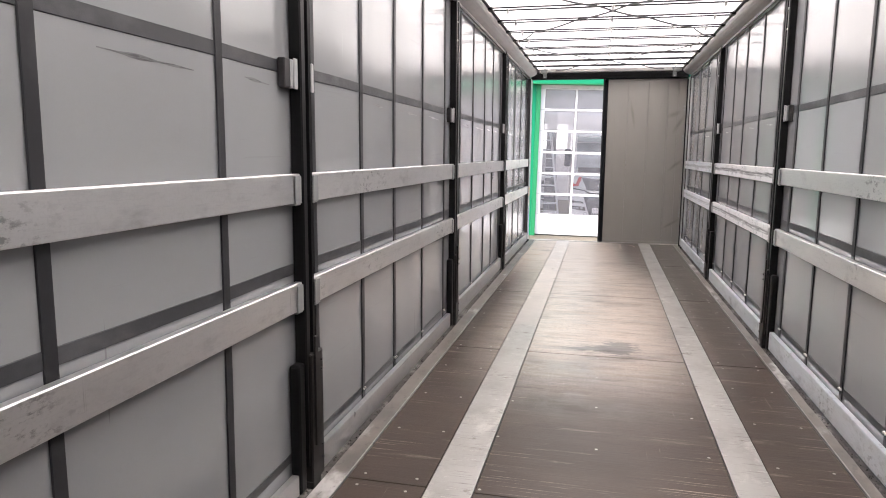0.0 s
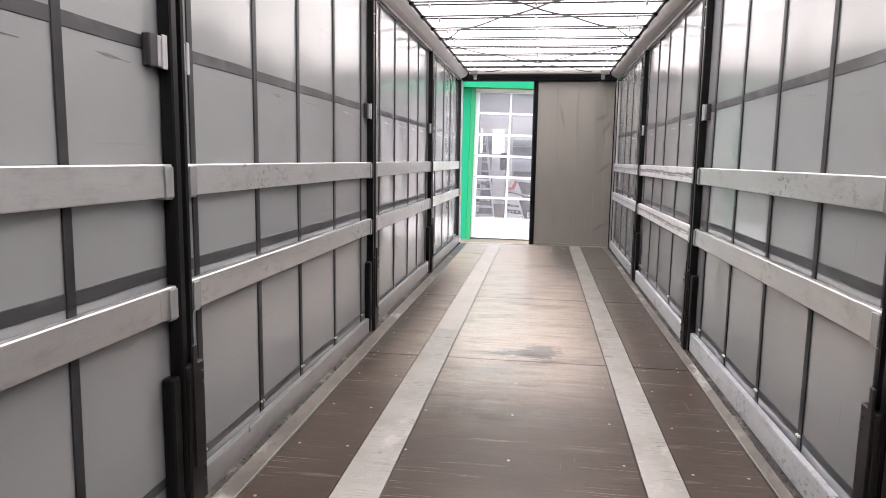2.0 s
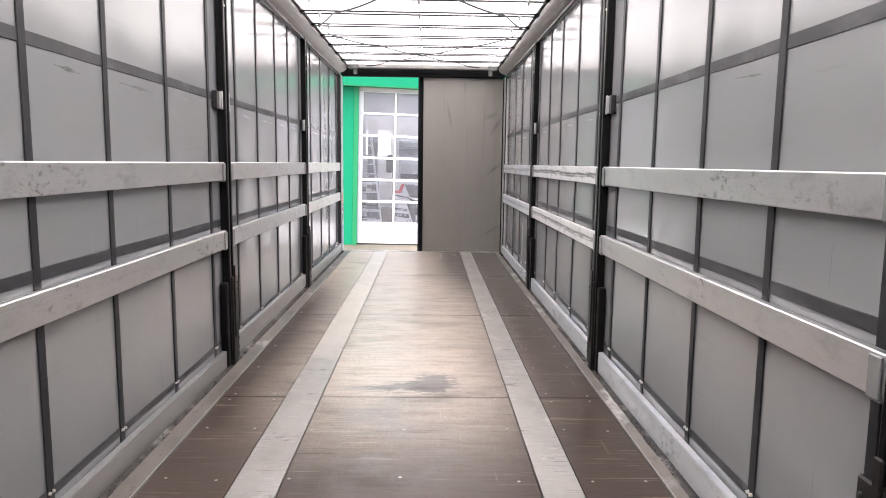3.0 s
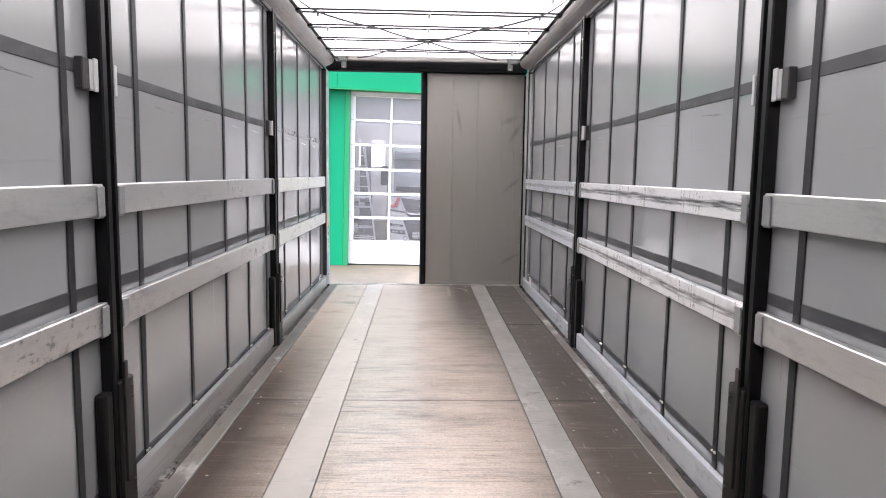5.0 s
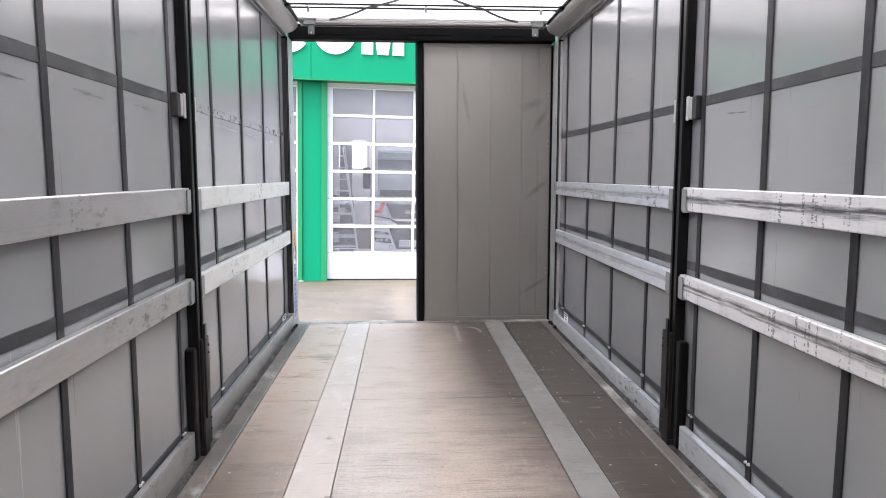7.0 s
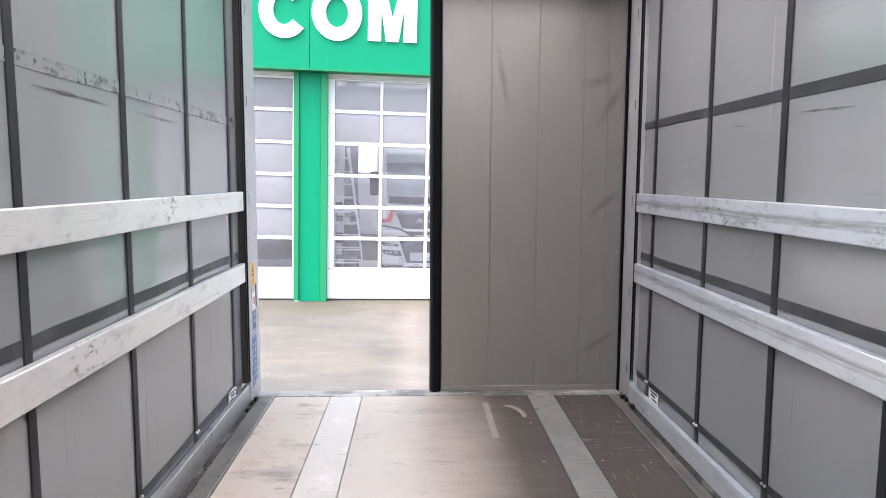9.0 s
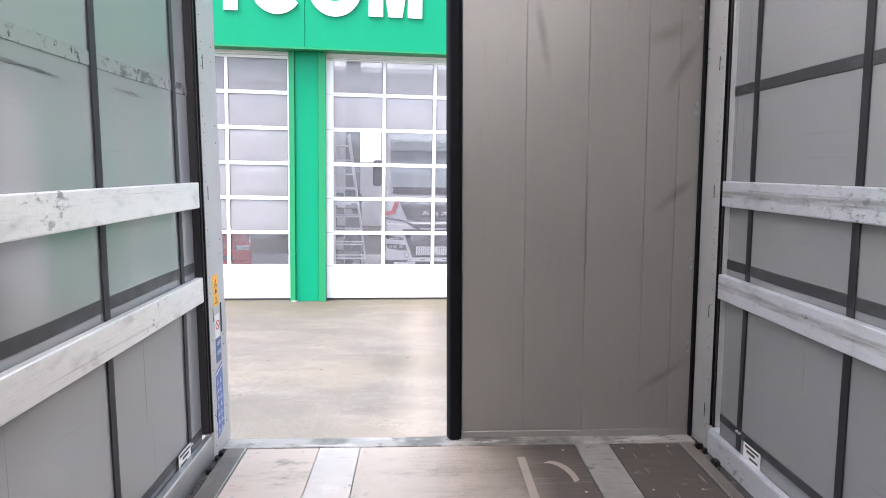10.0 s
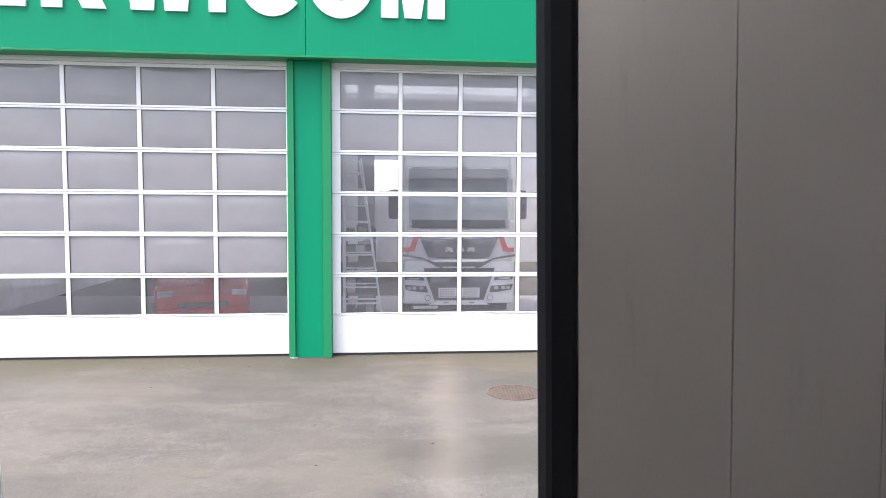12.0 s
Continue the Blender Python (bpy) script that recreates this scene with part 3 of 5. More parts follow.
def build_curtain(side, verticals, scuffs):
    th = thing("side_curtain", "grey tarpaulin side curtain with dark sewn webbing straps", "curtain", "side curtains of the trailer", m=Matrix.Translation((side * CURTAIN, 5, 0)))
    bm = bmesh.new()
    ys, zs = steps(Y0, 11.702, 160), steps(0.02, 2.63, 14)
    sheet(bm, lambda y, z: (curtain_x(y, z, side), y, z), ys, zs)
    sheet(bm, lambda y, z: (curtain_x(y, z, side) + side * 0.004, y, z), ys, zs)
    part("fabric", bm, TARP, th, smooth=True)
    foot = 0.158 if side < 0 else 0.196
    for z, h in ((1.741, 0.047), (0.945, 0.046), (foot, 0.038)):
        for y0, y1, mat in ((Y0, 9.0, STRAP_W), (9.0, 11.700, STRAP_S if side < 0 and z > 1.5 else STRAP_W)):
            bm = bmesh.new()
            sheet(bm, lambda y, w: (curtain_x(y, z + w * h / 2, side) - side * (0.0035 if abs(w) < 0.95 else 0.0), y, z + w * h / 2), steps(y0, y1, int((y1 - y0) * 11)), (-1, -0.93, 0.93, 1))
            part("horizontal_strap", bm, mat, th, "pale strap rubbed smooth, with black dirt" if mat == STRAP_S else "dark grey webbing strap sewn along the curtain")
    for y in verticals:
        w = 0.0215 + 0.0015 * math.sin(y * 7)
        lean = 0.004 * math.sin(y * 3.1)
        bm = bmesh.new()
        sheet(bm, lambda z, k: (curtain_x(y, z, side) - side * (0.007 if abs(k) < 0.95 else 0.002), y + lean * (z - 1) + k * w, z), steps(0.03, 2.61, 26), (-1, -0.9, 0.9, 1))
        st = part("vertical_strap", bm, STRAP, th, "dark webbing strap running down the curtain")
        for dy in (-0.012, 0.012):
            part("rivet", cyl(bmesh.new(), (side * (CURTAIN - 0.006), y + dy, foot + 0.006), (side * (CURTAIN - 0.016), y + dy, foot + 0.006), 0.008, 8, 0.005), SCREW, st, "bright steel rivet")
    for y0, y1, z in scuffs:
        n = 12
        bm = bmesh.new()
        sheet(bm, lambda u, w: (curtain_x(u, z, side) - side * 0.0012, u, z + side * 0.010 * ((u - y0) / (y1 - y0) - 0.5) + w * (0.0016 + 0.0075 * math.sin(math.pi * (u - y0) / (y1 - y0)) ** 2 * (0.55 + 0.45 * math.sin(u * 31 + z * 50)))), steps(y0, y1, n), (-1, 0, 1))
        part("scuff_mark", bm, SCUFF, th, "dark rubbed scuff mark")
    return th


build_curtain(-1, [-1.1, -0.34, 0.42, 1.16, 1.884, 2.621, 3.362, 3.948, 4.530, 5.170, 5.850, 6.410, 7.030, 7.660, 8.215, 8.745, 9.440, 10.132, 10.830, 11.530],
              [(0.62, 0.95, 1.664), (1.30, 1.60, 1.665), (2.09, 2.49, 1.663), (2.80, 2.98, 1.668), (4.14, 4.33, 1.671), (4.66, 5.03, 1.668), (5.34, 5.68, 1.670), (6.58, 6.88, 1.663),
               (7.20, 7.56, 1.664), (7.85, 8.07, 1.667), (8.36, 8.58, 1.669), (9.55, 10.02, 1.673), (10.24, 10.62, 1.664), (10.98, 11.24, 1.666)])
build_curtain(1, [-1.1, -0.36, 0.40, 1.14, 1.86, 2.58, 3.27, 3.872, 4.465, 5.100, 5.745, 6.306, 6.952, 7.614, 8.187, 8.745, 9.440, 10.095, 10.770, 11.494],
              [(1.95, 2.20, 1.664), (4.02, 4.22, 1.668), (6.45, 6.66, 1.664), (7.10, 7.30, 1.662), (8.34, 8.52, 1.660), (9.69, 9.98, 1.658), (10.43, 10.52, 1.650)])


def build_post(side, y):
    """A sliding side post: black column with a central groove, a hinged lower part, pockets for the boards."""
    th = thing("side_post", "black steel sliding side post with board pockets", "post", "side posts of the trailer", m=Matrix.Translation((side * 1.2, y, 0)))

    def X(a):
        return side * a
    # column: a channel open towards the inside, with a narrow rail beside it
    prof = [(X(1.240), y - 0.052), (X(1.197), y - 0.052), (X(1.191), y - 0.046), (X(1.191), y - 0.016), (X(1.212), y - 0.014), (X(1.212), y + 0.008),
            (X(1.189), y + 0.010), (X(1.187), y + 0.026), (X(1.198), y + 0.032), (X(1.198), y + 0.040), (X(1.240), y + 0.040)]
    part("column", prism(bmesh.new(), prof, 0.10, 2.60, "z"), BLACK, th)
    part("edge_profile", boxed(X(1.212), X(1.241), y + 0.042, y + 0.056, 0.62, 2.56, 0.003), CLAMP, th, "bright aluminium edge profile")
    part("groove", boxed(X(1.205), X(1.211), y - 0.011, y + 0.005, 0.95, 2.45, 0.002), DARKGREY, th, "dark grey inner groove")
    # hinged lower part
    low = part("lower_part", boxed(X(1.178), X(1.238), y - 0.036, y + 0.085, 0.02, 0.585, 0.006), BLACK2, th, "worn black steel lower hinge section")
    part("lever", boxed(X(1.169), X(1.180), y - 0.014, y + 0.018, 0.18, 0.66, 0.004), BLACK2, low, "black folding lever")
    part("side_plate", boxed(X(1.196), X(1.242), y - 0.118, y - 0.056, 0.0, 0.560, 0.012, 2), BLACK, low, "black rounded cover plate")
    for z in (0.10, 0.16, 0.50, 0.54):
        part("rivet", cyl(bmesh.new(), (X(1.178), y + 0.062, z), (X(1.171), y + 0.062, z), 0.007, 8, 0.005), DARKGREY, low)
    part("foot", boxed(X(1.180), X(1.240), y - 0.03, y + 0.05, -0.03, 0.03, 0.004), BLACK2, low)
    # pockets: a zinc angle on either side for each board, and short clamps higher up
    for z in (1.275, 0.8385):
        for a, b in ((y - 0.108, y - 0.056), (y + 0.060, y + 0.110)):
            bm = boxed(X(1.196), X(1.203), a, b, z - 0.060, z + 0.050, 0.003)
            box(bm, X(1.203), X(1.238), a, b, z - 0.066, z - 0.060)
            part("board_pocket", bm, POCKET, th, "zinc-grey board pocket")
    for a, b in ((y - 0.100, y - 0.054), (y + 0.060, y + 0.096)):
        cl = part("clamp", boxed(X(1.208), X(1.242), a, b, 1.664, 1.770, 0.005), CLAMP, th, "light grey metal board clamp")
        # shade on the near side of the clamp, built as a dark block
        if a < y:
            part("clamp_shade", boxed(X(1.212), X(1.243), y - 0.150, y - 0.101, 1.662, 1.772, 0.004), DARKGREY, cl, "dark block standing in for the clamp's shaded side")
        part("clamp_lip", boxed(X(1.201), X(1.209), a + 0.012, b - 0.004, 1.659, 1.775, 0.003), CLAMP, cl)
    # head with roller in the roof beam
    part("head", boxed(X(1.196), X(1.238), y - 0.04, y + 0.036, 2.555, 2.625, 0.006), DARKGREY, th)
    for z in (2.30, 2.44):
        part("rivet", cyl(bmesh.new(), (X(1.192), y - 0.034, z), (X(1.185), y - 0.034, z), 0.008), CLAMP, th)
    return th


for yy in LEFT_POSTS:
    build_post(-1, yy)
for yy in RIGHT_POSTS:
    build_post(1, yy)


def build_board(side, a, b, ztop, mat, label):
    """Hollow aluminium plank with a rounded bright top."""
    x0, x1, h = BOARD_X, BOARD_X + 0.031, 0.116
    pr = [(side * x0, ztop - h + 0.004), (side * x0, ztop - 0.004), (side * (x0 + 0.003), ztop), (side * (x1 - 0.003), ztop), (side * x1, ztop - 0.004),
          (side * x1, ztop - h + 0.004), (side * (x1 - 0.003), ztop - h), (side * (x0 + 0.003), ztop - h)]
    return solid("side_board", prism(bmesh.new(), pr, a, b), mat, label, "board", "aluminium side boards")


def build_rail(side, a, b, top):
    """Hinged drop rail: it hangs a little higher or lower from bay to bay."""
    z0 = max(0.006, top - 0.130)
    pr = [(side * 1.206, z0), (side * 1.206, top - 0.006), (side * 1.209, top), (side * 1.236, top), (side * 1.240, top - 0.007), (side * 1.240, z0 + 0.02), (side * 1.228, z0)]
    th = solid("side_rail", prism(bmesh.new(), pr, a, b), RAIL if side > 0 else RAIL_SHADE, "low aluminium side rail with scuffed face along the floor", "rail", "bottom side rails")
    for i in range(int((b - a) / 0.6)):
        yy = a + 0.3 + i * 0.6
        part("lashing_slot", boxed(side * 1.170, side * 1.1755, yy, yy + 0.09, 0.0035, 0.0055), GAP, th, "dark lashing slot under the rail")
    return th


RAIL_TOPS = {-1: (0.10, 0.092, 0.114, 0.152, 0.122), 1: (0.10, 0.12, 0.142, 0.130, 0.115)}
for side, posts in ((-1, LEFT_POSTS), (1, RIGHT_POSTS)):
    ends = [Y0 + 0.06] + posts + [11.769]
    for i in range(len(ends) - 1):
        a = ends[i] + (0.058 if i else 0.0)
        b = ends[i + 1] - (0.054 if i < len(ends) - 2 else 0.068)
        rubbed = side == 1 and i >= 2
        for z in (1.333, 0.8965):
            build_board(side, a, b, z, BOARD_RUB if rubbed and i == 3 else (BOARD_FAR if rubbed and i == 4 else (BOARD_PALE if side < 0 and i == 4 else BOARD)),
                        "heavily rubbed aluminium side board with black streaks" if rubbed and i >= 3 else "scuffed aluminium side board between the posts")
        build_rail(side, a + (0.030 if i else 0), b + (0.0 if i < len(ends) - 2 else 0.04), RAIL_TOPS[side][i])

# roof beams along both sides
for side in (-1, 1):
    pr = [(1.236, 2.610), (1.226, 2.604), (1.212, 2.608), (1.206, 2.624), (1.188, 2.630), (1.160, 2.640), (1.130, 2.657), (1.112, 2.674), (1.102, 2.694), (1.100, 2.717), (1.118, 2.724), (1.236, 2.734)]
    bm = prism(bmesh.new(), [(side * x, z) for x, z in pr], Y0, 11.74)
    tr_ = solid("top_rail", bm, BEAM, "rounded aluminium roof beam above the curtain", "roof beam", "", "structure", smooth=False)
    part("track", boxed(side * 1.075, side * 1.125, Y0, 11.70, 2.716, 2.734, 0.003), BLACK2, tr_, "black sliding roof track")
    part("curtain_track", boxed(side * 1.204, side * 1.216, Y0, 11.72, 2.594, 2.612, 0.002), DARKGREY, tr_, "dark curtain track")

# roof tarpaulin, sagging a little between the bows
BOW_STEP, BOW_LAST = 0.592, 11.11
BOWS = [BOW_LAST - BOW_STEP * k for k in range(22)]
bm = bmesh.new()


def roof_z(x, y):
    k = (BOW_LAST - y) / BOW_STEP
    return 2.750 + 0.012 * math.cos(2 * math.pi * k) * (1 - (x / 1.27) ** 2) + 0.004 * math.sin(9 * x + 3 * y)


sheet(bm, lambda x, y: (x, y, roof_z(x, y)), steps(-1.27, 1.27, 16), steps(Y0, 11.98, 130))
ceiling = solid("ceiling", bm, ROOF, "white translucent roof tarpaulin lit by daylight from above", "ceiling", "", "structure", smooth=True)
bm = boxed(-1.27, -1.236, Y0, 11.98, 2.60, 2.757)
box(bm, 1.236, 1.27, Y0, 11.98, 2.60, 2.757)
solid("trim", bm, RAIL, "outer aluminium edge of the trailer roof", "trim", "", "structure")


def build_bow(y):
    th = thing("roof_bow", "slim aluminium roof bow with dark edges under the tarpaulin", "roof bow", "roof bows of the sliding roof", m=Matrix.Translation((0, y, 2.69)))
    for d in (-0.056, 0.056):
        part("edge", boxed(-1.09, 1.09, y + d - 0.003, y + d + 0.003, 2.708, 2.722), BLACK, th, "black edge of the bow")
    part("brace", boxed(-0.004, 0.004, y - 0.054, y + 0.054, 2.716, 2.724), BLACK2, th)
    for x in (-0.93, 0.0, 0.93):
        bm = boxed(x - 0.012, x + 0.012, y + 0.030, y + 0.046, 2.674, 2.712, 0.003)
        box(bm, x - 0.008, x + 0.008, y - 0.04, y + 0.046, 2.704, 2.712)
        part("clip", bm, CLAMP, th, "small pale clip")
    for s in (-1, 1):
        part("trolley", boxed(s * 1.06, s * 1.12, y - 0.05, y + 0.05, 2.702, 2.730, 0.006), BLACK2, th, "black roller carriage")
    return th


for yy in BOWS:
    build_bow(yy)


def ribbon(bm, pts, w, drop):
    """A strap of width w through the points, hanging a little between them."""
    prev = None
    for (x0, y0, z0), (x1, y1, z1) in zip(pts, pts[1:]):
        for i in range(9):
            f = i / 8
            s = drop * math.sin(f * math.pi)
            p = Vector((x0 + (x1 - x0) * f, y0 + (y1 - y0) * f, z0 + (z1 - z0) * f - s))
            q = [bm.verts.new(p + Vector((0, d, 0))) for d in (-w / 2, w / 2)] + [bm.verts.new(p + Vector((0, d, 0.010))) for d in (w / 2, -w / 2)]
            if prev:
                for k in range(4):
                    bm.faces.new((prev[k], q[k], q[(k + 1) % 4], prev[(k + 1) % 4]))
            prev = q
    return bm


def fold(y):
    """Sideways place of a folding strap: it crosses the middle every 3.4 m and turns back at the tracks."""
    n = round((10.52 - y) / 3.4)
    d = 10.52 - 3.4 * n - y
    return (-1) ** n * max(-1.04, min(1.04, 0.78 * d))


for s in (-1, 1):
    pts = [(s * -0.80, 11.50, 2.69)] + [(s * fold(y), y, 2.700) for y in BOWS]
    solid("roof_strap", ribbon(bmesh.new(), pts, 0.034, 0.014), STRAP, "black webbing strap zigzagging under the roof bows", "strap", "folding straps of the roof", smooth=False)

# front bulkhead behind the walk
solid("wall_front", boxed(-1.27, 1.27, Y0 - 0.04, Y0, -0.05, 2.74), DOOR, "plain grey front bulkhead of the trailer", "wall", "", "structure")

# ---- the rear of the trailer ----
def build_rear_post(side):
    th = thing("rear_post", "grey painted steel rear corner post with rows of small holes", "post", "rear corner posts", m=Matrix.Translation((side * 1.22, 11.85, 0)))
    o = 0.008 if side > 0 else -0.006
    part("face", boxed(side * (1.203 + o), side * (1.275 + o), 11.743, 12.006, 0.0, 2.612, 0.005), REARPOST, th)
    thick = 0.013 if side < 0 else 0.006
    part("front_seal", boxed(side * (1.203 + o), side * (1.270 + o), 11.742 - thick, 11.742, 0.14, 2.60, 0.002), RUBBER, th, "black rubber strip")
    part("tensioner", boxed(side * (1.216 + o), side * (1.262 + o), 11.704, 11.727, 0.14, 2.58, 0.004), DARKGREY if side < 0 else CLAMP, th, "curtain tensioner profile")
    part("tensioner_lip", boxed(side * (1.208 + o), side * (1.216 + o), 11.708, 11.726, 0.14, 2.58, 0.002), BLACK2, th)
    bm = bmesh.new()
    for i in range(34):
        z = 0.06 + i * 0.075
        cyl(bm, (side * (1.206 + o), 11.772, z), (side * (1.2015 + o), 11.772, z), 0.0024, 6)
    tagged(part("hole_row", bm, HOLE, th, "column of small dark holes"), kind="stuff")
    for z in (0.165, 0.665, 1.25, 1.85, 2.40):
        part("slot", boxed(side * (1.2018 + o), side * (1.206 + o), 11.800, 11.806, z, z + 0.065), HOLE, th, "narrow vertical slot")
    bm = bmesh.new()
    for z in (0.12, 0.20, 0.52, 0.57, 0.98, 1.05, 1.52, 1.60, 1.90, 1.97):
        cyl(bm, (side * (1.206 + o), 11.950 - 0.02 * (z > 1.8), z), (side * (1.2012 + o), 11.950 - 0.02 * (z > 1.8), z), 0.0035, 6)
        cyl(bm, (side * (1.206 + o), 11.790, z), (side * (1.2012 + o), 11.790, z), 0.0024, 6)
    tagged(part("bolt_hole", bm, HOLE, th), kind="stuff")
    if side < 0:
        part("grip", prism(bmesh.new(), [(11.925 + 0.011 * math.cos(a), 0.662 + (0.064 if math.sin(a) > 0 else -0.064) + 0.011 * math.sin(a)) for a in steps(0.05, 2 * math.pi + 0.05, 16)[:-1]], -1.1985, -1.1955, "x"), HOLE, th, "black recessed grip strip")
        part("edge_strip", boxed(-1.26, -1.222, 12.007, 12.03, 0.0, 2.60, 0.004), REARPOST, th)
    else:
        part("door_seal", boxed(1.194, 1.210, 11.940, 11.985, 0.0, 2.59, 0.004), RUBBER, th, "black rubber door seal")
    for y0, y1, x0 in ((11.795, 11.825, 1.176), (11.735, 11.765, 1.188), (11.590, 11.640, 1.182)):
        part("foot_bracket", boxed(side * x0, side * (1.206 + o), y0, y1, -0.010, 0.018, 0.005), BLACK2, th, "dirty black bracket at the floor")
    return th


for s in (-1, 1):
    build_rear_post(s)

YEL = plain("yellow_sticker", (0.95, 0.46, 0.004), 0.4, 0.0, 40, 0.03)
BLU = plain("blue_sticker", (0.06, 0.13, 0.38), 0.35, 0.0, 40, 0.06)
BLU2 = plain("dark_blue_sticker", (0.04, 0.09, 0.24), 0.35, 0.0, 40, 0.06)
PAPER = plain("white_sticker", (0.80, 0.80, 0.78), 0.4, 0.0, 40, 0.03)
INK = plain("ink", (0.03, 0.03, 0.03), 0.5)
INKR = plain("red_ink", (0.55, 0.03, 0.03), 0.5)
INKW = plain("pale_print", (0.62, 0.68, 0.80), 0.5)
XS = -1.197


def tri(bm, x, pts, d=0.0012):
    prism(bm, pts, x, x + d, "x")
    return bm


def sticker(name, mat, label, y0, y1, z0, z1, slant=0.0):
    bm = tri(bmesh.new(), XS, [(y0, z0), (y1, z0 + slant), (y1, z1 + slant), (y0, z1)], 0.0012)
    return solid(name, bm, mat, label, "sticker", "stickers on the rear post")


st = sticker("warning_sticker", YEL, "orange warning sticker with black pictograms on the rear post", 11.812, 11.898, 0.734, 0.884)
x1 = XS + 0.0012
part("pictogram", tri(bmesh.new(), x1, [(11.840, 0.834), (11.870, 0.834), (11.855, 0.864)]), INK, st)
part("pictogram_field", tri(bmesh.new(), x1 + 0.0012, [(11.848, 0.839), (11.862, 0.839), (11.855, 0.854)]), YEL, st)
part("pictogram", tri(bmesh.new(), x1, [(11.852, 0.754), (11.858, 0.754), (11.860, 0.778), (11.850, 0.778)]), INK, st)
part("pictogram", tri(bmesh.new(), x1, [(11.838, 0.792), (11.874, 0.800), (11.871, 0.806), (11.837, 0.798)]), INK, st)
part("pictogram", tri(bmesh.new(), x1, [(11.846, 0.799), (11.866, 0.804), (11.860, 0.818), (11.850, 0.814)]), INK, st)
for z in (0.826, 0.746):
    part("print", boxed(x1, x1 + 0.001, 11.826, 11.884, z, z + 0.003), INK, st)
st = sticker("prohibition_sticker", PAPER, "white sticker with a red prohibition ring", 11.824, 11.896, 0.576, 0.690)
bm = bmesh.new()
ring = [(math.cos(a), math.sin(a)) for a in steps(0, 2 * math.pi, 20)[:-1]]
for i in range(20):
    (c0, s0), (c1, s1) = ring[i], ring[(i + 1) % 20]
    tri(bm, x1, [(11.862 + 1.25 * r * cc, 0.638 + r * ss) for r, cc, ss in ((0.024, c0, s0), (0.024, c1, s1), (0.019, c1, s1), (0.019, c0, s0))])
tri(bm, x1, [(11.840, 0.654), (11.845, 0.658), (11.884, 0.622), (11.879, 0.618)])
part("ring", bm, INKR, st, "red ring with a bar")
st = sticker("instruction_sticker", BLU2, "small dark blue instruction sticker with pale print", 11.826, 11.908, 0.452, 0.572)
for z in (0.548, 0.538, 0.502, 0.492):
    part("print", boxed(x1, x1 + 0.001, 11.842, 11.866, z, z + 0.004), INKW, st)
    part("print", boxed(x1, x1 + 0.001, 11.870, 11.895, z + 0.003, z + 0.007), INKW, st)
st = sticker("loading_sticker", BLU, "tall blue loading instruction sticker with pale drawings", 11.806, 11.912, 0.082, 0.412, 0.030)
rp = random.Random(5)
part("print", tri(bmesh.new(), x1, [(11.808, 0.395), (11.910, 0.424), (11.910, 0.432), (11.808, 0.403)]), INKW, st, "pale title bar")
for k in range(7):
    z = 0.105 + 0.040 * k
    for a in (11.816, 11.862):
        w = rp.uniform(0.018, 0.036)
        part("print", tri(bmesh.new(), x1, [(a, z), (a + w, z + 0.28 * w), (a + w, z + 0.28 * w + 0.003), (a, z + 0.003)]), INKW, st)
        part("print", tri(bmesh.new(), x1, [(a + 0.004, z + 0.008), (a + 0.008, z + 0.009), (a + 0.014, z + 0.026), (a + 0.011, z + 0.026)]), INKW, st)

# small paper labels on the curtains near the rear
for side, y, z in ((1, 11.36, 0.155), (-1, 11.45, 0.150)):
    xa = side * (CURTAIN - 0.011)
    th = solid("paper_label", boxed(xa, xa + side * 0.0015, y - 0.075, y + 0.075, z - 0.042, z + 0.030), PAPER, "small white printed label on the curtain", "label")
    xb = xa - side * 0.0006
    part("print", boxed(xb, xa, y - 0.060, y + 0.060, z + 0.012, z + 0.022), INK, th)
    part("print", boxed(xb, xa, y - 0.030, y + 0.045, z - 0.008, z + 0.004), INK, th)
    part("print", boxed(xb, xa, y - 0.055, y + 0.020, z - 0.030, z - 0.020), INK, th)

# header above the door
hd = thing("header_beam", "black steel header beam over the rear doors", "beam", m=Matrix.Translation((0, 11.92, 2.6)))
part("beam", boxed(-1.21, 1.21, 11.875, 11.995, 2.604, 2.742, 0.006), HEADER, hd)
part("lower_lip", boxed(-1.21, 1.21, 11.862, 11.876, 2.604, 2.630, 0.003), HEADER, hd)
for x0, x1_ in ((-0.95, -0.62), (-0.15, 0.28), (0.62, 0.90)):
    part("stiffener", boxed(x0, x1_, 11.868, 11.876, 2.652, 2.660, 0.002), HEADER, hd)
rb = thing("roof_end_beam", "grey ribbed aluminium end beam of the sliding roof", "beam", m=Matrix.Translation((0, 11.6, 2.68)))
part("beam", boxed(-1.07, 1.07, 11.590, 11.700, 2.680, 2.736, 0.008, 2), BEAM, rb)
for z in (2.692, 2.706, 2.720):
    part("rib", boxed(-1.05, 1.05, 11.583, 11.592, z, z + 0.006, 0.002), BEAM, rb)
part("cord", boxed(-1.0, 1.0, 11.600, 11.612, 2.667, 2.676, 0.003), BLACK2, rb, "black sealing cord")
part("tag", boxed(-0.12, 0.10, 11.584, 11.590, 2.724, 2.734), POCKET, rb, "grey name tag strip")
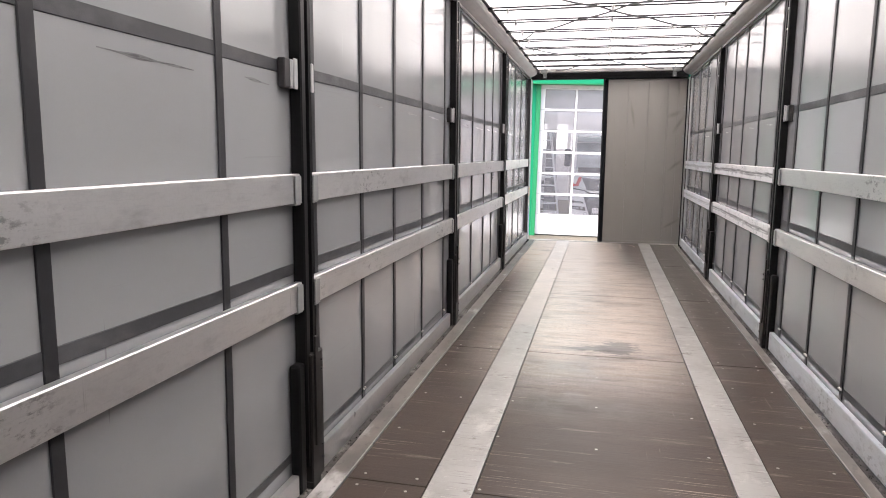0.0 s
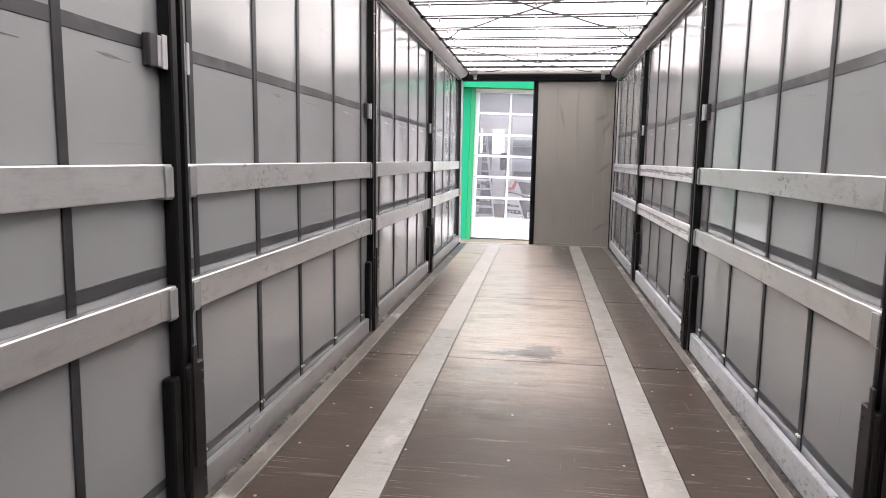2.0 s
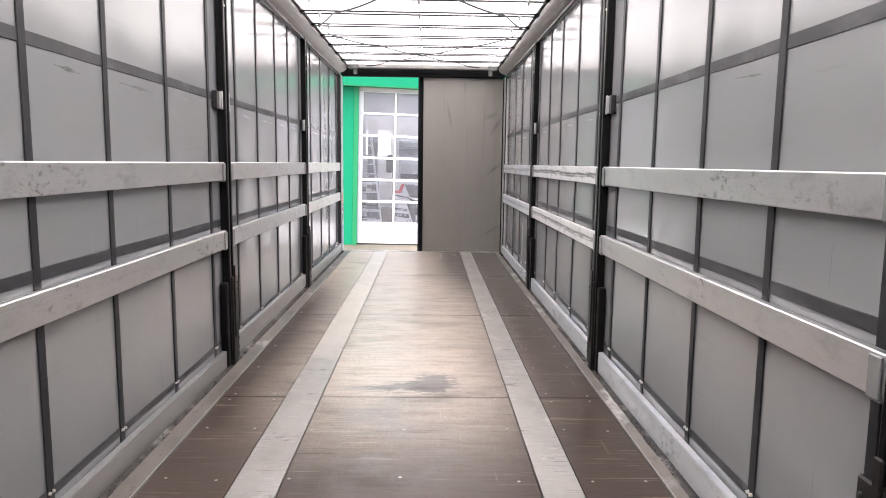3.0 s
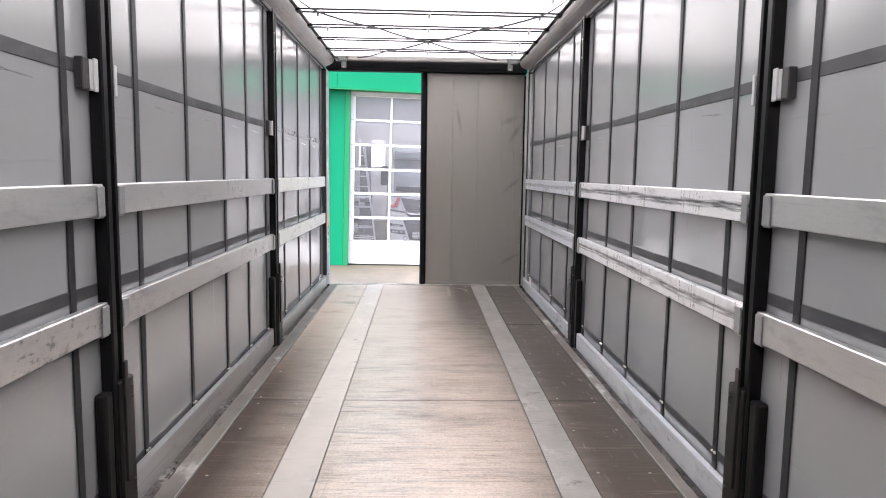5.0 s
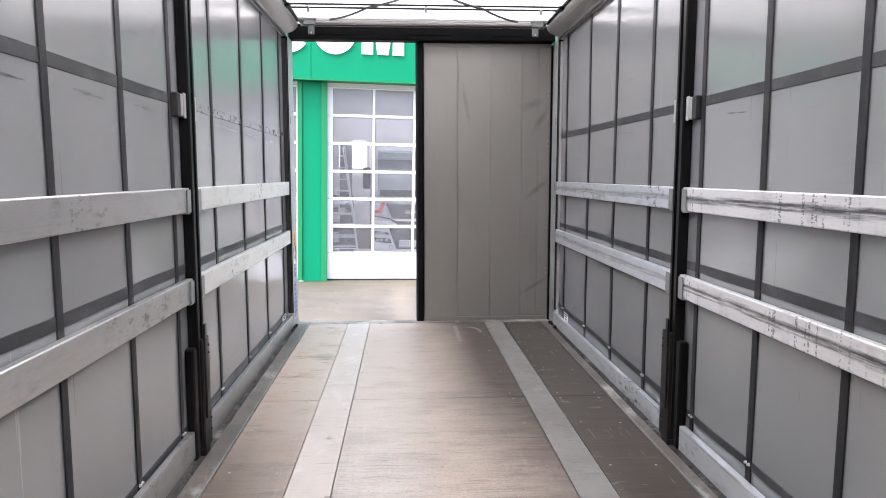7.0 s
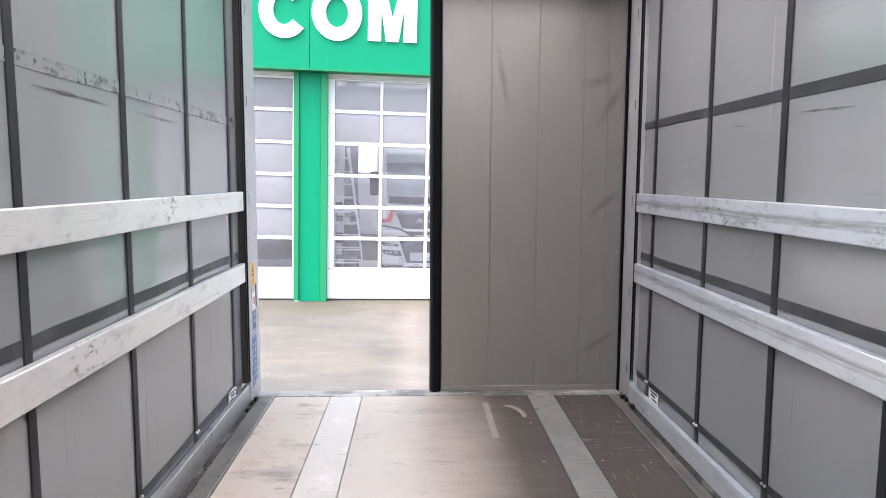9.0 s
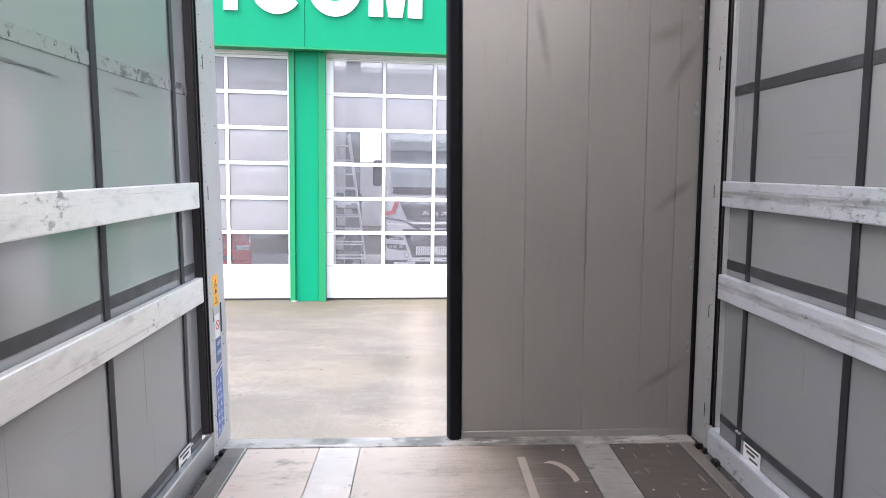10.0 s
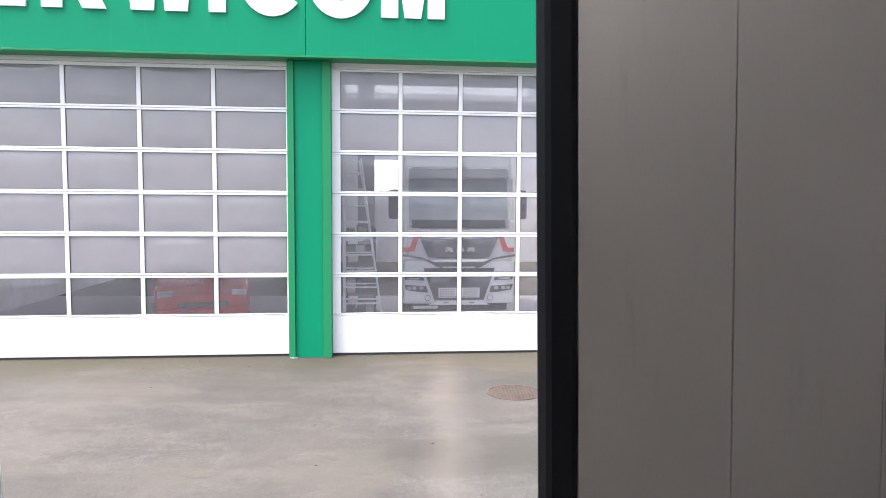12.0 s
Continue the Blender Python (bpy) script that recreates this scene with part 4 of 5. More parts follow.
for s in (-1, 1):
    br = thing("roof_latch", "galvanised latch bracket of the sliding roof", "bracket", "roof latches", m=Matrix.Translation((s * 1.0, 11.6, 2.65)))
    part("plate", boxed(s * 0.965 - 0.028, s * 0.965 + 0.028, 11.560, 11.572, 2.587, 2.672, 0.004), LATCH, br)
    part("hook", boxed(s * 0.985 - 0.05, s * 0.985 + 0.05, 11.545, 11.600, 2.662, 2.702, 0.006), LATCH, br)
    part("upper_plate", boxed(s * 1.0 - 0.075, s * 1.0 + 0.075, 11.55, 11.58, 2.702, 2.724, 0.004), LATCH, br)
    bm = bmesh.new()
    cyl(bm, (s * 0.965, 11.560, 2.60), (s * 0.965, 11.553, 2.60), 0.008)
    part("bolt", bm, SCREW, br)

# right-hand door leaf, shut
rd = thing("rear_door", "closed grey panelled rear door leaf with a black rubber seal", "door", m=Matrix.Translation((0.6, 11.97, 0)))
seams = [0.008, 0.323, 0.632, 0.926, 1.082, 1.196]
for a, b in zip(seams, seams[1:]):
    part("panel", boxed(a + 0.0006, b - 0.0006, 11.965, 12.000, 0.038, 2.572, 0.0012), DOOR, rd)
part("backing", boxed(0.0, 1.197, 11.9995, 12.02, 0.0, 2.60), DARKGREY, rd)
part("bottom_profile", boxed(0.008, 1.196, 11.960, 11.999, 0.002, 0.037, 0.003), DOOR, rd, "grey bottom profile")
part("top_profile", boxed(0.008, 1.196, 11.960, 11.999, 2.573, 2.602, 0.003), DOOR, rd, "grey top profile")
bm = prism(bmesh.new(), [(-0.060, 11.945), (-0.050, 11.932), (-0.012, 11.932), (0.003, 11.948), (0.003, 12.02), (-0.066, 12.02), (-0.070, 11.98)], 0.004, 2.600, "z")
part("rubber_seal", bm, RUBBER, rd, "thick black rubber edge seal")
for z in (2.17, 1.712, 0.938, 0.502):
    for d in (0.0, -0.046):
        bm = bmesh.new()
        cyl(bm, (1.174, 11.966, z + d), (1.174, 11.960, z + d), 0.012, 14, 0.010)
        cyl(bm, (1.174, 11.960, z + d), (1.174, 11.957, z + d), 0.006, 6)
        part("bolt", bm, POCKET, rd, "round-headed steel bolt")

# sill
sl = solid("threshold", boxed(-1.20, 1.20, 11.868, 11.985, -0.14, 0.004, 0.003), SILL, "worn steel rear sill of the trailer floor", "sill", "", "structure")

# ---- yard and workshop ----
GROUND = -0.960
LEAN = 1.15                    # the yard and hall lean this many degrees against the parked trailer


def yard_z(x):
    return GROUND - math.tan(radians(LEAN)) * (x + 1.75)


bm = bmesh.new()
sheet(bm, lambda x, y: (x, y, yard_z(x)), [-900, -60, -14, -7, 0, 7, 14, 60, 900], [-900, -60, 0, 12, 20, 40, 900])
solid("ground", bm, YARD, "pale weathered concrete yard with brown damp stains by the gates", "ground", "", "structure")

PEBBLE = plain("dark_pebble", (0.05, 0.044, 0.035), 0.8)
# stray pebbles and bits of leaf on the concrete
bm = bmesh.new()
rg = random.Random(77)
for k in range(60):
    xx, yy, q = rg.uniform(-5.0, 2.5), 20.3 - 6.0 * rg.random() ** 1.6, rg.uniform(0.005, 0.014)
    bmesh.ops.create_icosphere(bm, subdivisions=1, radius=1, matrix=Matrix.LocRotScale((xx, yy, yard_z(xx) + q * 0.25), Euler((0, 0, rg.random() * 3)), (q, q * rg.uniform(0.5, 1.6), q * 0.4)))
solid("pebbles", bm, PEBBLE, "stray dark pebbles and leaf bits on the concrete yard", "pebbles", "", "stuff")
IRON = plain("cast_iron", (0.13, 0.10, 0.085), 0.6, 0.3, 30, 0.25)
MH = Matrix.Translation((0.604, 18.757, yard_z(0.604))) @ Matrix.Rotation(radians(LEAN), 4, "Y")
mh = thing("manhole_cover", "round rusty cast iron manhole cover set in the yard", "manhole cover", m=MH)
part("lid", cyl(bmesh.new(), (0, 0, -0.02), (0, 0, 0.006), 0.30, 40), IRON, mh, local=True)
bm = bmesh.new()
for i in range(40):
    a0, a1 = 2 * math.pi * i / 40, 2 * math.pi * (i + 1) / 40
    prism(bm, [(r * math.cos(a), r * math.sin(a)) for r, a in ((0.308, a0), (0.308, a1), (0.338, a1), (0.338, a0))], -0.01, 0.009, "z")
part("ring", bm, IRON, mh, local=True)
bm = bmesh.new()
for i in range(-6, 7):
    w = math.sqrt(max(0.0, 0.275 ** 2 - (i * 0.042) ** 2))
    for k in range(-6, 7):
        if abs(k * 0.042) < w:
            box(bm, k * 0.042 - 0.013, k * 0.042 + 0.013, i * 0.042 - 0.013, i * 0.042 + 0.013, 0.006, 0.011)
tagged(part("tread", bm, IRON, mh, "rows of small raised studs", local=True), kind="stuff")

FACADE = Matrix.Translation((-1.75, 20.67, GROUND)) @ Matrix.Rotation(math.atan(0.091), 4, "Z") @ Matrix.Rotation(radians(LEAN), 4, "Y")
# facade metres: u along the wall to the right, v into the building, h above the yard
ROOF_H = 6.3


def fpart(name, bm, mat, parent, label=""):
    return part(name, bm, mat, parent, label, local=True)


wb = thing("workshop_building", "workshop hall clad in glossy green panels", "building", m=FACADE)
FASC = 4.367
for a, b in ((-7.4, -4.75), (-4.745, -0.500), (-0.495, 3.75), (3.755, 9.0)):
    fpart("fascia_panel", boxed(a, b, -0.30, 0.10, FASC, ROOF_H, 0.006), GREEN, wb)
fpart("fascia_lip", boxed(-7.4, 9, -0.31, -0.24, FASC - 0.03, FASC, 0.004), GREEN2, wb, "darker green lower edge")
fpart("soffit", boxed(-7.4, 9, -0.24, 0.30, FASC - 0.022, FASC - 0.002), GREEN2, wb)


def pillar(u0, u1):
    fpart("pillar", boxed(u0 + 0.098, u1 - 0.128, -0.06, 0.30, 0.0, FASC - 0.03, 0.004), GREEN, wb)
    fpart("pillar_trim", boxed(u0, u0 + 0.095, -0.10, 0.28, 0.0, FASC - 0.03, 0.004), GREEN2, wb, "pale green corner trim")
    fpart("pillar_trim", boxed(u1 - 0.125, u1, -0.10, 0.28, 0.0, FASC - 0.03, 0.004), GREEN2, wb, "pale green corner trim")
    fpart("kerb_angle", boxed(u0 + 0.02, u0 + 0.13, -0.13, -0.10, 0.0, 0.02), GALV, wb)


pillar(-0.793, -0.168)
pillar(-6.680, -6.050)
pillar(4.560, 5.190)
fpart("side_wall", boxed(-7.4, -6.68, -0.05, 0.2, 0, FASC, 0.004), GREEN, wb)
# unseen walls: green and pale lengths set what the left curtain and boards reflect
fpart("side_wall", boxed(5.19, 5.85, -0.05, 0.2, 0, FASC, 0.004), GREEN, wb)
fpart("side_wall", boxed(5.852, 9, -0.05, 0.2, 0, FASC, 0.004), HALL, wb, "plain pale wall beside the gates, unseen, set for its reflection")
HALLF = plain("hall_floor", (0.45, 0.44, 0.43), 0.4)
fpart("inner_wall", boxed(-7.4, -7.2, 0.2, 16, 0, ROOF_H), HALL, wb)
fpart("inner_wall", boxed(8.8, 9, 0.2, 16, 0, ROOF_H), HALL, wb)
for v0, v1 in ((0.1, 0.6), (2.1, 5.0), (6.6, 7.0), (9.4, 12.2), (15.0, 16.2)):   # strips of unseen roof; gaps added between them to let daylight in
    fpart("roof", boxed(-0.6, 9, v0, v1, ROOF_H - 0.2, ROOF_H), HALL, wb)
# unseen roof left whole over this half to keep it dimmer
fpart("roof", boxed(-7.4, -0.605, 0.1, 16.2, ROOF_H - 0.2, ROOF_H), HALL, wb)
# back wall with daylight openings
for a, b, z0, z1 in ((-7.4, 0.04, 0, ROOF_H), (0.04, 1.28, 3.95, ROOF_H), (0.04, 1.28, 0, 2.66), (1.28, 9, 0, ROOF_H)):
    fpart("back_wall", boxed(a, b, 16, 16.2, z0, z1), HALL, wb)
fpart("hall_floor", boxed(-7.4, 9, 0.066, 16.2, -0.05, 0.012), HALLF, wb, "grey hall floor")


rng = random.Random(21)


def bulged(a, b, z0, z1, deep):
    """A thin plastic pane, bowed outwards a little."""
    bm = bmesh.new()
    for d in (0.070, 0.074):
        sheet(bm, lambda u, z: (u, d - deep * (1 - ((2 * u - a - b) / (b - a)) ** 4) * (1 - ((2 * z - z0 - z1) / (z1 - z0)) ** 4), z), steps(a, b, 8), steps(z0, z1, 8))
    return bm


def sectional_gate(name, label, u0, u1, top, cols, clouded, rim):
    """A sectional gate: white rails and mullions, six rows of panes, a closed panel at the foot."""
    th = thing(name, label, "gate", "sectional gates of the workshop", m=FACADE)
    pitch, h0 = 0.607, 0.655
    fpart("bottom_panel", boxed(u0, u1, 0.05, 0.11, 0.035, h0 - 0.045, 0.006), WHITE, th)
    for k in range(4):
        fpart("panel_rib", boxed(u0 + 0.01, u1 - 0.01, 0.0485, 0.052, 0.12 + 0.13 * k, 0.124 + 0.13 * k), WHITE, th)
    fpart("floor_seal", boxed(u0, u1, 0.06, 0.10, 0.0, 0.035), SEAL, th, "black rubber floor seal")
    fpart("lintel", boxed(u0, u1, 0.058, 0.14, top + 0.002, FASC - 0.024), LETTER, th, "pale lintel strip")
    w = (u1 - u0 - 2 * rim) / cols
    for k in range(7):
        z = h0 + pitch * k
        z0, z1 = z - 0.075, z - 0.008
        if k == 0:
            z0 = z - 0.042
        if k == 6:
            z1 = top
        mid = (z0 + z1) / 2
        fpart("rail", boxed(u0, u1, 0.045, 0.10, z0, mid - 0.003, 0.004), WHITE, th)
        fpart("rail", boxed(u0, u1, 0.045, 0.10, mid + 0.003, z1, 0.004), WHITE, th)
        fpart("section_joint", boxed(u0 + 0.002, u1 - 0.002, 0.052, 0.096, mid - 0.0035, mid + 0.0035), GRILLE_GREY, th, "grey joint between two gate sections")
    for k in range(6):
        za, zb = h0 + pitch * k, h0 + pitch * (k + 1) - 0.070
        for i in range(cols + 1):
            um = u0 + rim + w * i
            a, b = (u0, um + 0.012) if i == 0 else ((um - 0.012, u1) if i == cols else (um - 0.030, um + 0.030))
            fpart("mullion", boxed(a, b, 0.052, 0.098, za - 0.008, zb, 0.003), WHITE, th)
        for i in range(cols):
            a, b = u0 + rim + w * i + (0.012 if i == 0 else 0.030), u0 + rim + w * (i + 1) - (0.012 if i == cols - 1 else 0.030)
            ob = fpart("pane", bulged(a, b, za - 0.008, zb, 0.012 + 0.012 * rng.random()), PANE_SKY_HAZE if clouded and k or k >= 4 else PANE, th)
            ob.data.polygons.foreach_set("use_smooth", [True] * len(ob.data.polygons))
            ob.visible_shadow = False
            fr = bmesh.new()
            for x0, x1, y0, y1 in ((a, b, za - 0.008, za), (a, b, zb - 0.008, zb), (a, a + 0.008, za, zb - 0.008), (b - 0.008, b, za, zb - 0.008)):
                box(fr, x0, x1, 0.064, 0.0715, y0, y1)
            fpart("gasket", fr, SEAL, ob, "thin dark gasket")
    return th


sectional_gate("sectional_gate", "white sectional gate with clear panes in front of a parked lorry", -0.165, 4.555, 4.285, 5, False, 0.115)
sectional_gate("sectional_gate", "white sectional gate with clouded panes, reflected sky put into their grey", -6.045, -0.797, 4.325, 5, True, 0.02)

# bright sky seen through the far windows of the hall
GLOW = bpy.data.materials.new("far_sky")
GLOW.use_nodes = True
gp = GLOW.node_tree.nodes["Principled BSDF"]
gp.inputs["Base Color"].default_value = (0.8, 0.8, 0.8, 1)
gp.inputs["Emission Color"].default_value = (0.95, 0.97, 1.0, 1)
gp.inputs["Emission Strength"].default_value = 0.22
bd = solid("backdrop", boxed(-6, 8, 24.0, 24.1, 0, 9), GLOW, "plain bright sky behind the far windows of the hall", "backdrop", "", "structure")
bd.matrix_basis = FACADE

# raised white lettering on the fascia
def letter(u, bm, label="raised white sign letter on the green fascia", name="sign_letter"):
    ob = solid(name, bm, LETTER, label, "sign letter", "fascia lettering")
    ob.matrix_basis = FACADE @ Matrix.Translation((u, -0.316, LH))
    return ob


def bowl(a0, a1, n, rx, rz, ix, iz, z):
    """A thick elliptic stroke from angle a0 to a1."""
    bm = bmesh.new()
    ring = []
    for a in steps(a0, a1, n):
        ring.append([bm.verts.new((r * math.cos(a), d, z + q * math.sin(a))) for r, q, d in ((rx, rz, -0.018), (rx, rz, 0.018), (ix, iz, 0.018), (ix, iz, -0.018))])
    shut = abs(a1 - a0 - 2 * math.pi) < 1e-6
    for p, q in zip(ring, ring[1:]):
        for k in range(4):
            bm.faces.new((p[k], q[k], q[(k + 1) % 4], p[(k + 1) % 4]))
    if shut:
        bmesh.ops.remove_doubles(bm, verts=bm.verts, dist=1e-4)
    else:
        bm.faces.new(ring[0])
        bm.faces.new(ring[-1][::-1])
    return bm


LH = 4.915
HT = 0.95
m_pts = [(-0.45, 0), (-0.21, 0), (-0.21, 0.60), (-0.115, 0), (0.115, 0), (0.21, 0.60), (0.21, 0), (0.45, 0), (0.45, HT), (0.13, HT), (0.0, 0.42), (-0.13, HT), (-0.45, HT)]
letter(1.010, prism(bmesh.new(), m_pts, -0.018, 0.018))
letter(-0.005, bowl(0, 2 * math.pi, 40, 0.455, 0.50, 0.20, 0.26, 0.47))
letter(-0.955, bowl(radians(38), radians(322), 34, 0.445, 0.50, 0.19, 0.26, 0.47))
letter(-1.695, boxed(-0.115, 0.115, -0.018, 0.018, 0.0, 0.22, 0.004), "raised white full stop on the green fascia")
wedge = bmesh.new()
for d in (-0.225, 0.225):
    prism(wedge, [(d - 0.15, 0.0), (d + 0.15, 0.0), (d + 0.25, HT), (d - 0.25, HT)], -0.018, 0.018)
letter(-2.47, wedge, "plain raised white sign shape on the fascia", "sign_shape")
foot_ = bmesh.new()
prism(foot_, [(-0.40, 0.0), (-0.13, 0.0), (-0.13, 0.25), (0.02, 0.25), (0.13, 0.0), (0.44, 0.0), (0.28, 0.35), (0.38, 0.65), (0.30, HT), (-0.40, HT)], -0.018, 0.018)
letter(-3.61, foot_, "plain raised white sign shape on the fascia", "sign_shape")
letter(-4.59, boxed(-0.38, 0.38, -0.018, 0.018, 0.0, HT, 0.004), "plain raised white sign shape on the fascia", "sign_shape")

# ---- inside the workshop hall ----
CABW = plain("lorry_white_paint", (0.66, 0.66, 0.675), 0.25, 0.0, 20, 0.03)
CABD = plain("lorry_dark_plastic", (0.035, 0.036, 0.040), 0.4)
GRILLE = plain("lorry_grey_plastic", (0.075, 0.076, 0.082), 0.4)
CABR = plain("lorry_red_stripe", (0.50, 0.03, 0.03), 0.35)
CHROME = plain("chrome", (0.75, 0.75, 0.77), 0.15, 1.0)
LAMP = plain("lamp_glass", (0.45, 0.46, 0.48), 0.10, 0.2)
# light blue-grey base paints a reflection into the glass
SCREEN = plain("reflecting_windscreen", (0.33, 0.355, 0.38), 0.06, 0.0, 5, 0.1)
TYRE = plain("tyre_rubber", (0.018, 0.018, 0.018), 0.75)


def mirrored(pts, s):
    return [(s * x, z) for x, z in pts]


def build_lorry(m):
    th = thing("lorry", "white lorry with black grille and red stripes parked indoors", "lorry", m=m)
    W = 1.135
    prof = [(0.10, 0.30), (0.02, 0.95), (0.0, 1.70), (0.06, 1.80), (0.26, 2.80), (0.34, 3.05), (0.55, 3.42), (2.2, 3.46), (2.25, 0.62)]
    bm = prism(bmesh.new(), prof, -W, W, "x")
    bmesh.ops.bevel(bm, geom=[e for e in bm.edges if abs(e.verts[0].co.x - e.verts[1].co.x) < 1e-4], offset=0.07, segments=2, profile=0.5, affect="EDGES")
    fpart("cab", bm, CABW, th)
    prof = [(0.050, 1.80), (0.262, 2.78), (0.242, 2.783), (0.024, 1.803)]
    ws = fpart("windscreen", prism(bmesh.new(), prof, -W + 0.13, W - 0.13, "x"), SCREEN, th, "windscreen mirroring the hall windows")
    fpart("dashboard_edge", prism(bmesh.new(), [(0.020, 1.80), (0.052, 1.95), (0.046, 1.955), (0.012, 1.80)], -0.95, 0.95, "x"), CABD, ws, "dark lower edge of the windscreen")
    for u0, u1 in ((-0.8, 0.0), (0.05, 0.85)):
        fpart("wiper", boxed(u0, u1, -0.005, 0.02, 1.790, 1.806), CABD, ws)
    fpart("scuttle", boxed(-1.02, 1.02, -0.020, 0.05, 1.655, 1.765, 0.012), CABW, th, "white panel under the windscreen")
    gr = fpart("upper_grille", prism(bmesh.new(), [(-0.80, 1.61), (-0.40, 1.585), (0, 1.565), (0.40, 1.585), (0.80, 1.61), (0.62, 1.21), (0.40, 1.185), (-0.40, 1.185), (-0.62, 1.21)], -0.035, 0.02), GRILLE, th, "dark trapezoid grille")
    for k in range(3):
        fpart("grille_bar", boxed(-0.70 + 0.05 * k, 0.70 - 0.05 * k, -0.040, -0.034, 1.50 - 0.11 * k, 1.508 - 0.11 * k), CABD, gr)
    fpart("chrome_strip", prism(bmesh.new(), [(-0.82, 1.640), (0, 1.592), (0.82, 1.640), (0.82, 1.622), (0, 1.574), (-0.82, 1.622)], -0.042, -0.030), CHROME, gr, "thin chrome strip")
    for u in (-0.20, 0.02, 0.24):
        bm = prism(bmesh.new(), [(u - 0.085, 1.315), (u - 0.03, 1.315), (u, 1.355), (u + 0.03, 1.315), (u + 0.085, 1.315), (u + 0.06, 1.405), (u - 0.06, 1.405)], -0.052, -0.034)
        fpart("badge", bm, CHROME, gr, "chrome badge shape")
    bp = fpart("bumper", boxed(-W, W, -0.06, 0.5, 0.26, 1.17, 0.07, 3), CABW, th, "white bumper")
    fpart("crease", prism(bmesh.new(), [(-0.52, 1.11), (0.52, 1.11), (0.42, 1.02), (-0.42, 1.02)], -0.066, -0.05), GRILLE, bp, "dark crease under the grille")
    for s in (-1, 1):
        fpart("brow", prism(bmesh.new(), mirrored([(1.13, 1.27), (0.74, 1.205), (0.46, 1.10), (0.30, 0.98), (0.46, 1.02), (0.70, 1.165), (1.13, 1.225)][::s], s), -0.072, -0.055), GRILLE, bp, "dark curved shut line")
        fpart("red_stripe", prism(bmesh.new(), mirrored([(1.12, 1.31), (1.12, 1.40), (0.99, 1.40), (0.90, 1.63), (0.80, 1.63), (0.90, 1.33)][::s], s), -0.030, 0.0), CABR, th, "red corner stripe")
        fpart("air_deflector", boxed(s * 1.02, s * 1.14, -0.01, 0.3, 1.10, 1.95, 0.04, 2), CABW, th)
        hl = fpart("headlight", prism(bmesh.new(), mirrored([(1.10, 0.66), (0.66, 0.63), (0.62, 0.50), (0.80, 0.51), (1.06, 0.55)][::s], s), -0.072, 0.0), CABD, bp, "dark headlight housing")
        upper = fpart("daylight_lamp", prism(bmesh.new(), mirrored([(1.12, 0.84), (0.72, 0.80), (0.70, 0.74), (1.08, 0.76)][::s], s), -0.072, 0.0), CABD, bp, "slim upper lamp")
        for u in (0.76, 0.90, 1.00):
            fpart("lamp", boxed(s * (u - 0.04), s * (u + 0.04), -0.080, -0.070, 0.56, 0.62, 0.008), LAMP, hl)
        fpart("lamp", boxed(s * 0.80, s * 1.04, -0.080, -0.070, 0.765, 0.80, 0.006), LAMP, upper)
        ring_ = fpart("tow_cap", cyl(bmesh.new(), (s * 0.63, -0.066, 0.39), (s * 0.63, -0.052, 0.39), 0.062, 18), GRILLE, bp, "dark round cap")
        fpart("cap_face", cyl(bmesh.new(), (s * 0.63, -0.070, 0.39), (s * 0.63, -0.065, 0.39), 0.050, 18), CABW, ring_)
        mi = fpart("mirror", boxed(s * 1.20, s * 1.41, 0.10, 0.30, 1.97, 2.56, 0.05, 2), GRILLE, th, "dark mirror housing")
        fpart("mirror_arm", boxed(s * 1.05, s * 1.25, 0.18, 0.24, 2.45, 2.50), CABD, mi)
        wh = fpart("wheel", cyl(bmesh.new(), (s * 0.80, 1.15, 0.50), (s * 1.10, 1.15, 0.50), 0.50, 24), TYRE, th, "black tyre")
        fpart("rim", cyl(bmesh.new(), (s * 1.09, 1.15, 0.50), (s * 1.11, 1.15, 0.50), 0.28, 20), CHROME, wh)
    fpart("lower_intake", prism(bmesh.new(), [(-0.72, 0.99), (0.72, 0.99), (0.50, 0.345), (-0.50, 0.345)], -0.085, -0.04), CABD, bp, "dark lower intake")
    mesh = fpart("mesh_plate", boxed(-0.415, 0.415, -0.095, -0.084, 0.395, 0.595, 0.004), CABW, bp, "white perforated plate")
    bm = bmesh.new()
    for i in range(15):
        for j in range(4):
            if abs(i - 7) > 1 or j < 2:
                cyl(bm, (-0.375 + 0.052 * i + 0.012 * (j % 2), -0.0965, 0.422 + 0.047 * j), (-0.375 + 0.052 * i + 0.012 * (j % 2), -0.094, 0.422 + 0.047 * j), 0.017, 6)
    tagged(fpart("perforation", bm, CABD, mesh), kind="stuff")
    ap = fpart("apron", prism(bmesh.new(), [(-0.62, 0.25), (-0.44, 0.335), (0.44, 0.335), (0.62, 0.25)], -0.092, -0.05), CABW, bp, "white lower apron")
    for u in (-0.26, 0.26):
        fpart("slot", boxed(u - 0.05, u + 0.05, -0.095, -0.091, 0.285, 0.300), CABD, ap)
    fpart("under_spoiler", boxed(-1.0, 1.0, 0.02, 0.3, 0.13, 0.27, 0.02), CABD, th, "black plastic under the bumper")
    fpart("step_light", boxed(-0.92, -0.42, -0.03, 0.02, 0.165, 0.225, 0.01), CABW, th, "pale plate under the bumper")
    fpart("chassis", boxed(-0.9, 0.9, 0.3, 6.5, 0.45, 0.95, 0.02), CABD, th)
    sv = fpart("sun_visor", prism(bmesh.new(), [(0.06, 2.80), (0.10, 2.98), (0.28, 3.02), (0.28, 2.82)], -1.0, 1.0, "x"), SCREEN, th, "smoked sun visor")
